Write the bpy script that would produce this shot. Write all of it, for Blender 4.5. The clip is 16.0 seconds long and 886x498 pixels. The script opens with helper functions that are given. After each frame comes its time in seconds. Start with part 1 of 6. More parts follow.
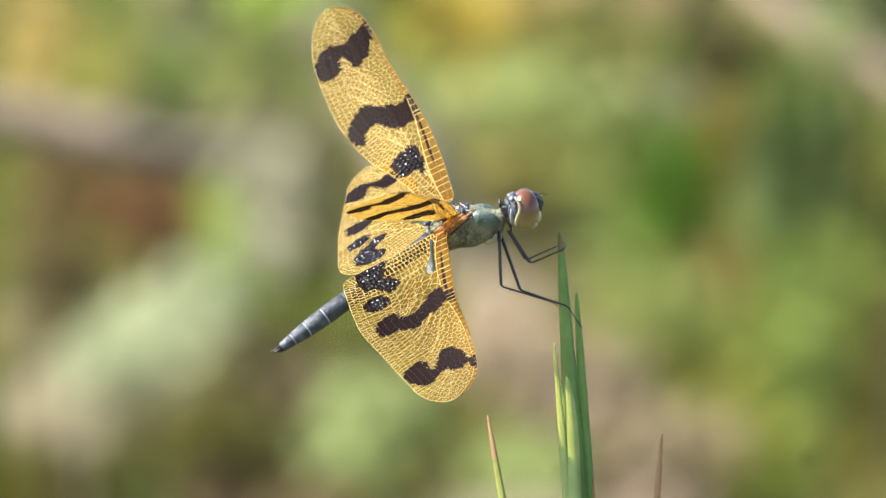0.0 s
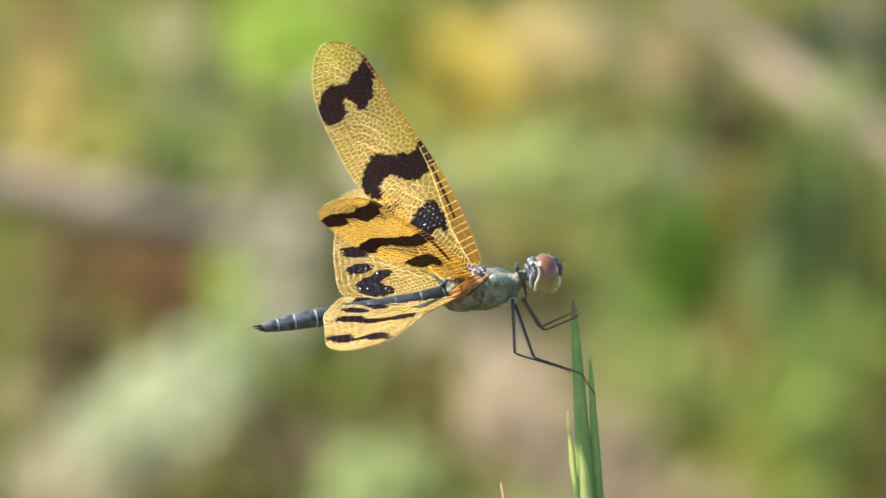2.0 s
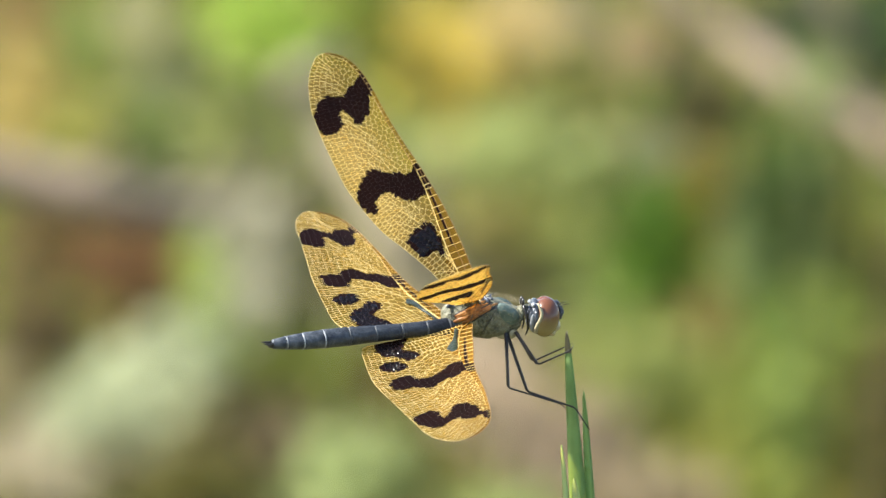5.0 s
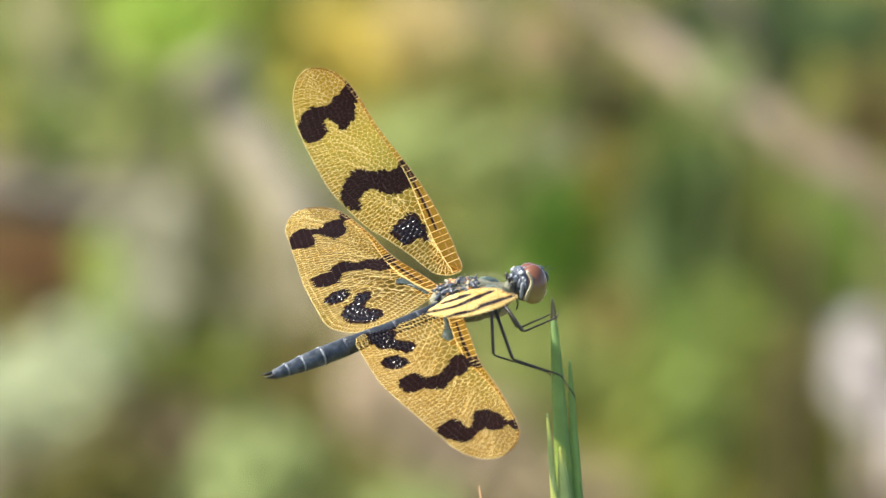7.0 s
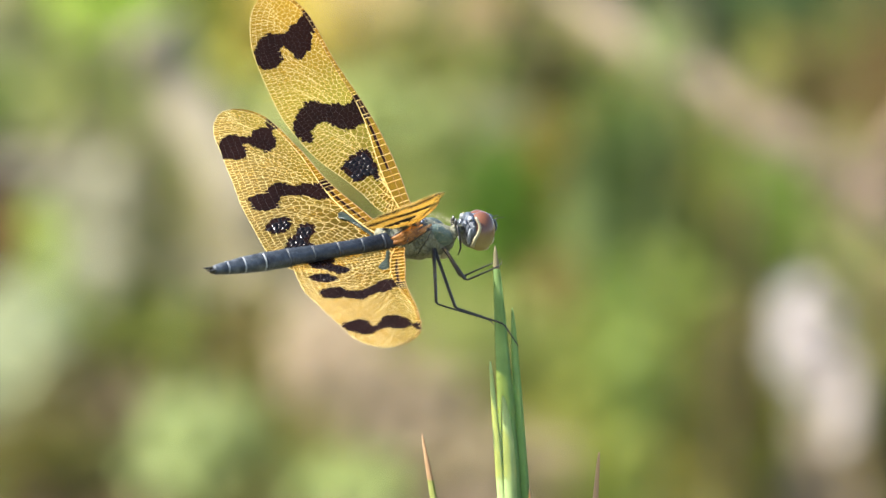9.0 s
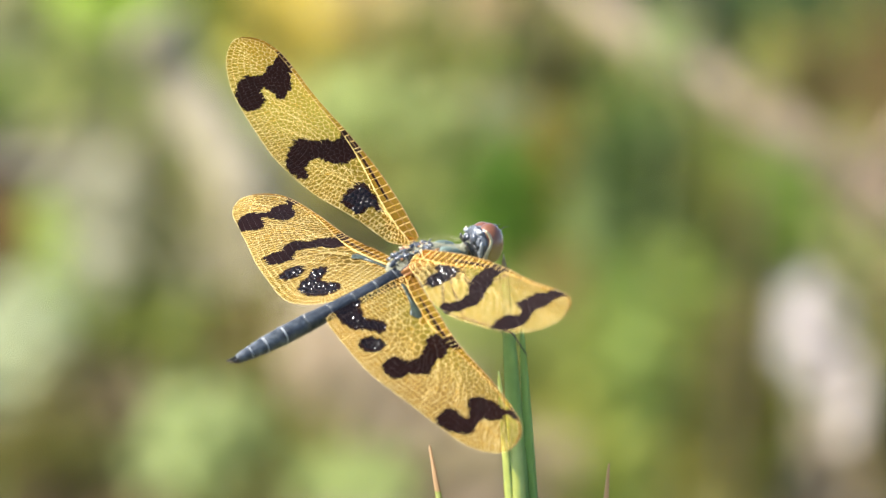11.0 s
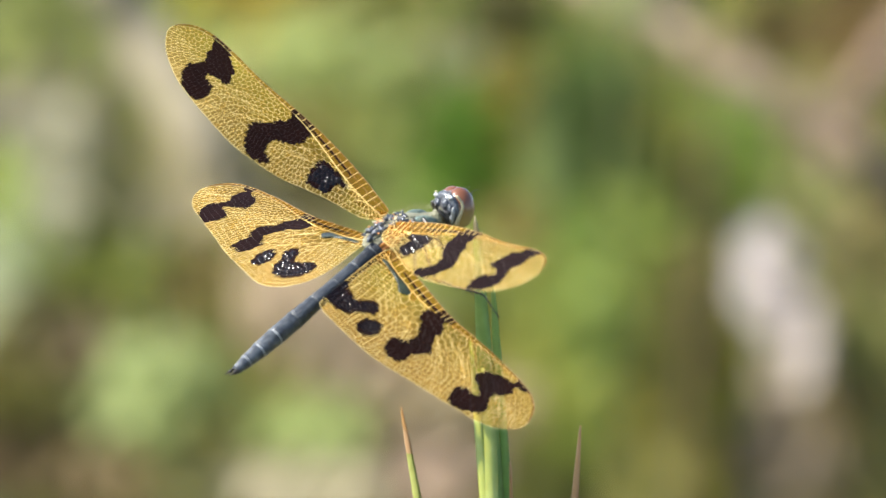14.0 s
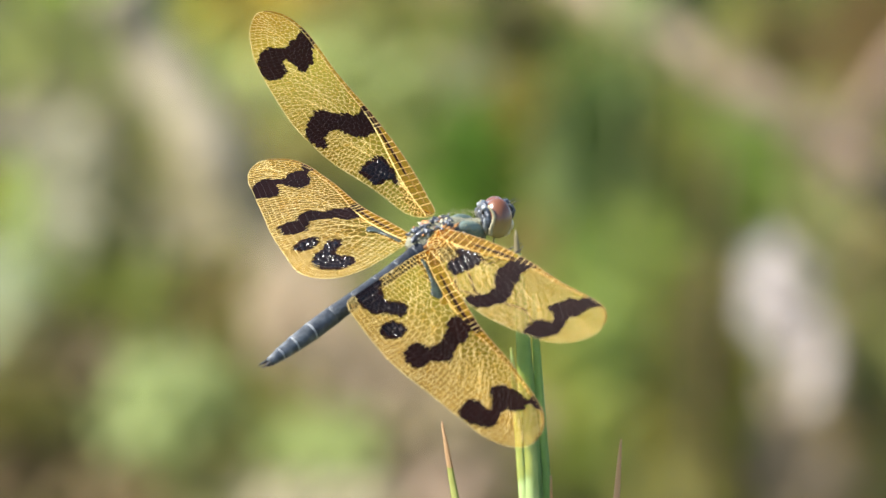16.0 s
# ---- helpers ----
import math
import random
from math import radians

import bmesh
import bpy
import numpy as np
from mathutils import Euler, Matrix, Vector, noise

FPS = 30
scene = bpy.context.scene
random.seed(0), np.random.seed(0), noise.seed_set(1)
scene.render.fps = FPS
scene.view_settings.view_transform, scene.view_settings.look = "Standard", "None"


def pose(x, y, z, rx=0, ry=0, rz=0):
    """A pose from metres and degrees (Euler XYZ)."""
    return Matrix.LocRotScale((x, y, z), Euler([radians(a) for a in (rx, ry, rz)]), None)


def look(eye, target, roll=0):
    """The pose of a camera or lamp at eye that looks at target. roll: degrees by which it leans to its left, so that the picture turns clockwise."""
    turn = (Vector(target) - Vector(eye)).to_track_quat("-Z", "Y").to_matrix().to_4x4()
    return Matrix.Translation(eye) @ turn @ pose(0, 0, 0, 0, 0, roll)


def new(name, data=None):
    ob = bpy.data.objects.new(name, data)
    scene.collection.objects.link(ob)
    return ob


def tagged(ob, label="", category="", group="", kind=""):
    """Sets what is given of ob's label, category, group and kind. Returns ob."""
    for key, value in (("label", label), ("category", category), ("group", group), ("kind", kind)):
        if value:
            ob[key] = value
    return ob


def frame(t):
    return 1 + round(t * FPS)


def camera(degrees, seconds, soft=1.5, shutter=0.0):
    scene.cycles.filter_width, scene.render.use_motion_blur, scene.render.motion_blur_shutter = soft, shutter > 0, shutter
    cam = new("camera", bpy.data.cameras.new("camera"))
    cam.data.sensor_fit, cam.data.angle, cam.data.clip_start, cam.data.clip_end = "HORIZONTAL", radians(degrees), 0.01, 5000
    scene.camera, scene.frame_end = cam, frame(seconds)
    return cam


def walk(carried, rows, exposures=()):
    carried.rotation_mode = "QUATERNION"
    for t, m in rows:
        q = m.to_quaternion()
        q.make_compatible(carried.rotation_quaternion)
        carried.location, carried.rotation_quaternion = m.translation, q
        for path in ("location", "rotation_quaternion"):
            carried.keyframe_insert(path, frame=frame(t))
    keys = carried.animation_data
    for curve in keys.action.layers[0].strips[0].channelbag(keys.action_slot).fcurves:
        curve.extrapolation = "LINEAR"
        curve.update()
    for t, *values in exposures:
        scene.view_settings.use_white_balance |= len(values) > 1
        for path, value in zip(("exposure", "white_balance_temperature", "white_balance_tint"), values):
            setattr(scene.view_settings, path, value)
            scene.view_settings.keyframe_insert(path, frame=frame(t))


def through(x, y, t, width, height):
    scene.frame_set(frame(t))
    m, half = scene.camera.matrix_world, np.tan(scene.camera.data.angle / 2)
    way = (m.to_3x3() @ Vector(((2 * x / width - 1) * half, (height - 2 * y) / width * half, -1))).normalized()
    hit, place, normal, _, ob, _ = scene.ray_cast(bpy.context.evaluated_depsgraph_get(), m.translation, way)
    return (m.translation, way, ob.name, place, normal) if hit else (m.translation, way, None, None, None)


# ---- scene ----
EXPOSURE = 1.74
LEAF_LO, LEAF_HI = 0.50, 0.85            # share of light that the plants give back
# world sizes in metres; the insect is drawn in millimetres
MM = 0.001
NODE = Vector((0.0, 0.0, 0.62))          # joint of the grass stem the insect sits on
TILT = -6.0                               # mean downward tilt of the view

cam = camera(5.343, 16.0, 1.4, 0.2)
cam.data.dof.use_dof = True
cam.data.dof.focus_distance = 1.188
cam.data.dof.aperture_fstop = 36.0
cam.data.dof.aperture_blades = 0
walk(cam, [(t, pose(x, y, z, rx, ry, rz)) for t, x, y, z, rx, ry, rz in (
    (0.0, 0.00356, -1.1912, 0.76347, 83.9158, 0, 0.9233),
    (0.1, 0.00352, -1.1912, 0.76365, 83.9436, 0, 0.9395),
    (0.2, 0.00348, -1.1912, 0.76382, 83.9711, 0, 0.9016),
    (0.3, 0.00345, -1.1912, 0.76400, 83.9879, 0, 0.8746),
    (0.4, 0.00341, -1.1912, 0.76417, 84.0513, 0, 0.8656),
    (0.5, 0.00337, -1.1912, 0.76435, 84.0924, 0, 0.8181),
    (0.6, 0.00351, -1.1912, 0.76427, 84.0825, 0, 0.7875),
    (0.7, 0.00365, -1.1912, 0.76419, 84.1043, 0, 0.7040),
    (0.8, 0.00378, -1.1912, 0.76412, 84.1187, 0, 0.6925),
    (0.9, 0.00392, -1.1912, 0.76404, 84.1296, 0, 0.7208),
    (1.0, 0.00406, -1.1912, 0.76396, 84.1487, 0, 0.7413),
    (1.1, 0.00417, -1.1912, 0.76416, 84.1240, 0, 0.7293),
    (1.2, 0.00429, -1.1912, 0.76435, 84.1398, 0, 0.7708),
    (1.3, 0.00440, -1.1912, 0.76455, 84.1699, 0, 0.8160),
    (1.4, 0.00452, -1.1912, 0.76474, 84.2322, 0, 0.8575),
    (1.5, 0.00463, -1.1912, 0.76494, 84.2383, 0, 0.8686),
    (1.6, 0.00424, -1.1912, 0.76453, 84.2712, 0, 0.8154),
    (1.7, 0.00385, -1.1912, 0.76412, 84.2908, 0, 0.7209),
    (1.8, 0.00346, -1.1912, 0.76370, 84.3212, 0, 0.7094),
    (1.9, 0.00307, -1.1912, 0.76329, 84.3477, 0, 0.8421),
    (2.0, 0.00268, -1.1912, 0.76288, 84.3495, 0, 0.9635),
    (2.1, 0.00213, -1.1912, 0.76317, 84.3066, 0, 1.0098),
    (2.2, 0.00159, -1.1912, 0.76347, 84.2567, 0, 1.0232),
    (2.3, 0.00104, -1.1912, 0.76376, 84.2175, 0, 1.0799),
    (2.4, 0.00050, -1.1912, 0.76406, 84.2393, 0, 1.1042),
    (2.5, -0.00005, -1.1912, 0.76435, 84.2966, 0, 0.9971),
    (2.6, 0.00182, -1.1912, 0.76498, 84.3463, 0, 0.9481),
    (2.7, 0.00369, -1.1912, 0.76561, 84.2915, 0, 0.8974),
    (2.8, 0.00557, -1.1912, 0.76624, 84.2260, 0, 0.8070),
    (2.9, 0.00744, -1.1912, 0.76687, 84.2034, 0, 0.7996),
    (3.0, 0.00931, -1.1912, 0.76750, 84.2401, 0, 0.8360),
    (3.1, 0.00830, -1.1912, 0.76709, 84.2542, 0, 0.8301),
    (3.2, 0.00729, -1.1912, 0.76667, 84.2630, 0, 0.8392),
    (3.3, 0.00627, -1.1912, 0.76626, 84.2682, 0, 0.8699),
    (3.4, 0.00526, -1.1912, 0.76584, 84.2304, 0, 0.8393),
    (3.5, 0.00425, -1.1912, 0.76543, 84.2154, 0, 0.7267),
    (3.6, 0.00507, -1.1912, 0.76659, 84.1843, 0, 0.7363),
    (3.7, 0.00589, -1.1912, 0.76775, 84.1687, 0, 0.7720),
    (3.8, 0.00670, -1.1912, 0.76891, 84.1137, 0, 0.7500),
    (3.9, 0.00752, -1.1912, 0.77007, 84.1090, 0, 0.7388),
    (4.0, 0.00834, -1.1912, 0.77123, 84.1418, 0, 0.7791),
    (4.1, 0.00595, -1.1912, 0.77123, 84.1308, 0, 0.7502),
    (4.2, 0.00356, -1.1912, 0.77123, 84.1305, 0, 0.8113),
    (6.3, -0.00524, -1.1734, 0.76803, 84.2091, 0, 0.6517),
    (6.4, -0.01068, -1.1734, 0.76648, 84.3084, 0, 0.6726),
    (6.5, -0.01612, -1.1734, 0.76493, 84.2331, 0, 0.5318),
    (6.6, -0.01588, -1.1734, 0.76484, 84.2626, 0, 0.5994),
    (6.7, -0.01565, -1.1734, 0.76474, 84.1176, 0, 0.5005),
    (6.8, -0.01541, -1.1734, 0.76465, 84.1177, 0, 0.2510),
    (6.9, -0.01518, -1.1734, 0.76455, 84.1124, 0, 0.1320),
    (7.0, -0.01494, -1.1734, 0.76446, 84.1889, 0, -0.0186),
    (7.1, -0.01546, -1.1734, 0.76423, 84.2182, 0, -0.0829),
    (7.2, -0.01599, -1.1734, 0.76400, 84.2495, 0, -0.3042),
    (7.3, -0.01651, -1.1734, 0.76377, 84.2108, 0, -0.5507),
    (7.4, -0.01704, -1.1734, 0.76354, 84.1820, 0, -0.7971),
    (7.5, -0.01756, -1.1734, 0.76331, 84.1867, 0, -0.9948),
    (7.6, -0.01725, -1.1734, 0.76354, 84.1470, 0, -0.9433),
    (7.7, -0.01695, -1.1734, 0.76377, 84.1358, 0, -0.8882),
    (7.8, -0.01664, -1.1734, 0.76401, 84.1495, 0, -0.8834),
    (7.9, -0.01634, -1.1734, 0.76424, 84.1233, 0, -0.9137),
    (8.0, -0.01603, -1.1734, 0.76447, 84.1208, 0, -1.0608),
    (8.1, -0.01615, -1.1734, 0.76464, 84.1286, 0, -1.1103),
    (8.2, -0.01626, -1.1734, 0.76482, 84.1103, 0, -1.0958),
    (8.3, -0.01638, -1.1734, 0.76499, 84.0420, 0, -1.0663),
    (8.4, -0.01649, -1.1734, 0.76517, 83.9987, 0, -0.9565),
    (8.5, -0.01661, -1.1734, 0.76534, 84.0417, 0, -0.8627),
    (8.6, -0.01631, -1.1734, 0.76451, 84.1053, 0, -0.7969),
    (8.7, -0.01601, -1.1734, 0.76368, 84.2201, 0, -0.6367),
    (8.8, -0.01571, -1.1734, 0.76285, 84.2052, 0, -0.4865),
    (8.9, -0.01541, -1.1734, 0.76202, 84.0754, 0, -0.3715),
    (9.0, -0.01511, -1.1734, 0.76119, 84.0364, 0, -0.3738),
    (9.1, -0.01459, -1.1734, 0.76143, 83.9890, 0, -0.3916),
    (9.2, -0.01406, -1.1734, 0.76167, 83.9923, 0, -0.3660),
    (11.3, -0.01639, -1.1562, 0.76155, 83.9793, 0, -0.3470),
    (11.4, -0.01794, -1.1562, 0.76207, 83.9107, 0, -0.2956),
    (11.5, -0.01949, -1.1562, 0.76259, 83.8837, 0, -0.2272),
    (11.6, -0.01942, -1.1562, 0.76287, 83.8523, 0, -0.2222),
    (11.7, -0.01934, -1.1562, 0.76316, 83.8482, 0, -0.2439),
    (11.8, -0.01927, -1.1562, 0.76344, 83.8871, 0, -0.2911),
    (11.9, -0.01919, -1.1562, 0.76373, 83.8866, 0, -0.3169),
    (12.0, -0.01912, -1.1562, 0.76401, 83.8656, 0, -0.2978),
    (12.1, -0.01906, -1.1562, 0.76382, 83.8734, 0, -0.2500),
    (12.2, -0.01900, -1.1562, 0.76363, 83.8750, 0, -0.2260),
    (12.3, -0.01894, -1.1562, 0.76345, 83.8588, 0, -0.2820),
    (12.4, -0.01888, -1.1562, 0.76326, 83.8569, 0, -0.3998),
    (12.5, -0.01882, -1.1562, 0.76307, 83.8539, 0, -0.4928),
    (12.6, -0.01951, -1.1562, 0.76330, 83.8443, 0, -0.6146),
    (12.7, -0.02020, -1.1562, 0.76353, 83.8409, 0, -0.6461),
    (12.8, -0.02090, -1.1562, 0.76376, 83.7945, 0, -0.6415),
    (12.9, -0.02159, -1.1562, 0.76399, 83.7839, 0, -0.6766),
    (13.0, -0.02228, -1.1562, 0.76422, 83.7780, 0, -0.7841),
    (13.1, -0.02247, -1.1562, 0.76422, 83.7709, 0, -0.8914),
    (13.2, -0.02265, -1.1562, 0.76422, 83.7688, 0, -0.9161),
    (13.3, -0.02284, -1.1562, 0.76422, 83.7451, 0, -0.8977),
    (13.4, -0.02302, -1.1562, 0.76422, 83.7324, 0, -0.8216),
    (13.5, -0.02321, -1.1562, 0.76422, 83.7098, 0, -0.7860),
    (13.6, -0.02218, -1.1562, 0.76420, 83.6412, 0, -0.7428),
    (13.7, -0.02115, -1.1562, 0.76418, 83.6273, 0, -0.7220),
    (13.8, -0.02012, -1.1562, 0.76415, 83.6277, 0, -0.7337),
    (13.9, -0.01909, -1.1562, 0.76413, 83.6139, 0, -0.7346),
    (14.0, -0.01806, -1.1562, 0.76411, 83.6258, 0, -0.6509),
    (14.1, -0.01863, -1.1562, 0.76379, 83.5757, 0, -0.6154),
    (14.2, -0.01919, -1.1562, 0.76347, 83.5942, 0, -0.5459),
    (14.3, -0.01976, -1.1562, 0.76314, 83.5733, 0, -0.4802),
    (14.4, -0.02032, -1.1562, 0.76282, 83.5882, 0, -0.4363),
    (14.5, -0.02089, -1.1562, 0.76250, 83.6633, 0, -0.4646),
    (14.6, -0.02121, -1.1562, 0.76307, 83.6325, 0, -0.4984),
    (14.7, -0.02153, -1.1562, 0.76364, 83.6159, 0, -0.4998),
    (14.8, -0.02184, -1.1562, 0.76421, 83.6421, 0, -0.4836),
    (14.9, -0.02216, -1.1562, 0.76478, 83.6143, 0, -0.5174),
    (15.0, -0.02248, -1.1562, 0.76535, 83.6442, 0, -0.5639),
    (15.1, -0.02254, -1.1562, 0.76535, 83.5757, 0, -0.6120),
    (15.2, -0.02259, -1.1562, 0.76535, 83.5400, 0, -0.6296),
    (15.3, -0.02265, -1.1562, 0.76535, 83.5513, 0, -0.6376),
    (15.4, -0.02270, -1.1562, 0.76535, 83.5721, 0, -0.6480),
    (15.5, -0.02276, -1.1562, 0.76535, 83.6442, 0, -0.6361),
    (15.6, -0.02285, -1.1562, 0.76501, 83.6917, 0, -0.6415),
    (15.7, -0.02294, -1.1562, 0.76467, 83.6962, 0, -0.6313),
    (15.8, -0.02304, -1.1562, 0.76433, 83.7141, 0, -0.6360),
    (15.9, -0.02313, -1.1562, 0.76399, 83.7050, 0, -0.6528),
    (16.0, -0.02322, -1.1562, 0.76365, 83.7341, 0, -0.6592),
)], exposures=[(0.0, EXPOSURE), (2.0, EXPOSURE), (3.0, EXPOSURE - 0.04), (6.5, EXPOSURE - 0.04), (7.0, EXPOSURE - 0.09), (7.5, EXPOSURE - 0.03), (8.5, EXPOSURE + 0.09), (9.0, EXPOSURE + 0.16), (11.5, EXPOSURE + 0.17), (12.5, EXPOSURE), (16.0, EXPOSURE)])

# ---------------------------------------------------------------- light
SUN_WAY = Vector((-0.70, -0.04, 0.71)).normalized()
world = bpy.data.worlds.new("sky")
scene.world = world
world.use_nodes = True
wn = world.node_tree.nodes
sky = wn.new("ShaderNodeTexSky")
sky.sky_type = "NISHITA"
sky.sun_disc = False
sky.sun_elevation = math.asin(SUN_WAY.z)
sky.sun_rotation = math.atan2(SUN_WAY.x, SUN_WAY.y)
wn["Background"].inputs["Strength"].default_value = 0.10
world.node_tree.links.new(sky.outputs["Color"], wn["Background"].inputs["Color"])
sun_data = bpy.data.lights.new("sun", "SUN")
sun_data.energy = 4.2
sun_data.angle = radians(0.53)
sun_data.color = (1.0, 0.95, 0.86)
sun = new("sun", sun_data)
sun.matrix_world = look(SUN_WAY * 20, (0, 0, 0))


# ---------------------------------------------------------------- materials
def mat(name):
    m = bpy.data.materials.new(name)
    m.use_nodes = True
    m.node_tree.nodes.clear()
    return m, m.node_tree.nodes, m.node_tree.links


def node(ns, kind, **values):
    n = ns.new(kind)
    for key, value in values.items():
        key = key.replace("_", " ")
        if key in n.inputs:
            n.inputs[key].default_value = value
    return n


def ramp(ns, stops):
    n = ns.new("ShaderNodeValToRGB")
    while len(n.color_ramp.elements) < len(stops):
        n.color_ramp.elements.new(0.5)
    for e, (p, c) in zip(n.color_ramp.elements, stops):
        e.position, e.color = p, (*c, 1)
    return n


def surface(name, low, high, scale, rough=0.6, metal=0.0, bump=0.2, fine=None, spec=0.4, random_tint=0.0, coat=0.0):
    """A grained surface: two colours mixed by a coarse and a fine noise, with relief."""
    m, ns, ln = mat(name)
    out = ns.new("ShaderNodeOutputMaterial")
    b = node(ns, "ShaderNodeBsdfPrincipled", Roughness=rough, Metallic=metal)
    b.inputs["Specular IOR Level"].default_value = spec
    b.inputs["Coat Weight"].default_value = coat
    co = ns.new("ShaderNodeTexCoord")
    big = node(ns, "ShaderNodeTexNoise", Scale=scale, Detail=4.0)
    small = node(ns, "ShaderNodeTexNoise", Scale=fine or scale * 6, Detail=3.0)
    add = ns.new("ShaderNodeMath")
    add.operation = "MULTIPLY_ADD"
    add.inputs[1].default_value = 0.4
    r = ramp(ns, ((0.42, low), (0.82, high)))
    for n in (big, small):
        ln.new(co.outputs["Object"], n.inputs["Vector"])
    ln.new(small.outputs["Fac"], add.inputs[0])
    ln.new(big.outputs["Fac"], add.inputs[2])
    source = add.outputs[0]
    if random_tint:
        geo = ns.new("ShaderNodeNewGeometry")
        mix = ns.new("ShaderNodeMath")
        mix.operation = "MULTIPLY_ADD"
        mix.inputs[1].default_value = random_tint
        ln.new(geo.outputs["Random Per Island"], mix.inputs[0])
        ln.new(source, mix.inputs[2])
        sub = ns.new("ShaderNodeMath")
        sub.operation = "SUBTRACT"
        sub.inputs[1].default_value = random_tint / 2
        ln.new(mix.outputs[0], sub.inputs[0])
        source = sub.outputs[0]
    ln.new(source, r.inputs["Fac"])
    ln.new(r.outputs["Color"], b.inputs["Base Color"])
    if bump:
        bp = node(ns, "ShaderNodeBump", Strength=bump, Distance=0.0004)
        ln.new(small.outputs["Fac"], bp.inputs["Height"])
        ln.new(bp.outputs["Normal"], b.inputs["Normal"])
    ln.new(b.outputs[0], out.inputs["Surface"])
    return m


def leaf_material(name, low, high, scale=60.0, through=0.3, rough=0.5):
    """Leaf tissue: a grained, slightly glossy skin that lets some light through."""
    m = surface(name, low, high, scale, rough, 0.0, 0.15, None, 0.15, 0.5)
    ns, ln = m.node_tree.nodes, m.node_tree.links
    b = next(n for n in ns if n.type == "BSDF_PRINCIPLED")
    out = next(n for n in ns if n.type == "OUTPUT_MATERIAL")
    r = next(n for n in ns if n.type == "VALTORGB")
    tr = ns.new("ShaderNodeBsdfTranslucent")
    mix = ns.new("ShaderNodeMixShader")
    mix.inputs[0].default_value = through
    ln.new(r.outputs["Color"], tr.inputs["Color"])
    ln.new(b.outputs[0], mix.inputs[1])
    ln.new(tr.outputs[0], mix.inputs[2])
    ln.new(mix.outputs[0], out.inputs["Surface"])
    return m


def film_material(name, low, high, clear, tint, gloss, scale=900.0, spec=0.5, root_clear=None):
    """Wing film: thin tinted skin, part clear, part scattering, with a gloss on top."""
    m, ns, ln = mat(name)
    out = ns.new("ShaderNodeOutputMaterial")
    co = ns.new("ShaderNodeTexCoord")
    big = node(ns, "ShaderNodeTexNoise", Scale=scale * 0.15, Detail=3.0)
    fine = node(ns, "ShaderNodeTexNoise", Scale=scale, Detail=2.0)
    ln.new(co.outputs["Object"], big.inputs["Vector"])
    ln.new(co.outputs["Object"], fine.inputs["Vector"])
    add = ns.new("ShaderNodeMath")
    add.operation = "MULTIPLY_ADD"
    add.inputs[1].default_value = 0.3
    ln.new(fine.outputs["Fac"], add.inputs[0])
    ln.new(big.outputs["Fac"], add.inputs[2])
    r = ramp(ns, ((0.35, low), (0.95, high)))
    ln.new(add.outputs[0], r.inputs["Fac"])
    b = node(ns, "ShaderNodeBsdfPrincipled", Roughness=gloss)
    b.inputs["Specular IOR Level"].default_value = spec
    ln.new(r.outputs["Color"], b.inputs["Base Color"])
    tr = ns.new("ShaderNodeBsdfTranslucent")
    ln.new(r.outputs["Color"], tr.inputs["Color"])
    body = ns.new("ShaderNodeMixShader")
    body.inputs[0].default_value = 0.45
    ln.new(b.outputs[0], body.inputs[1])
    ln.new(tr.outputs[0], body.inputs[2])
    see = node(ns, "ShaderNodeBsdfTransparent", Color=(*tint, 1))
    mix = ns.new("ShaderNodeMixShader")
    mix.inputs[0].default_value = clear
    if root_clear:                         # the wide cells near the root are clearer than the dense net of the tip
        sep = ns.new("ShaderNodeSeparateXYZ")
        ln.new(co.outputs["Object"], sep.inputs[0])
        span = ns.new("ShaderNodeMapRange")
        for key, value in (("From Min", 0.006), ("From Max", 0.028), ("To Min", root_clear), ("To Max", clear)):
            span.inputs[key].default_value = value
        ln.new(sep.outputs["X"], span.inputs["Value"])
        ln.new(span.outputs[0], mix.inputs[0])
    ln.new(body.outputs[0], mix.inputs[1])
    ln.new(see.outputs[0], mix.inputs[2])
    ln.new(mix.outputs[0], out.inputs["Surface"])
    return m


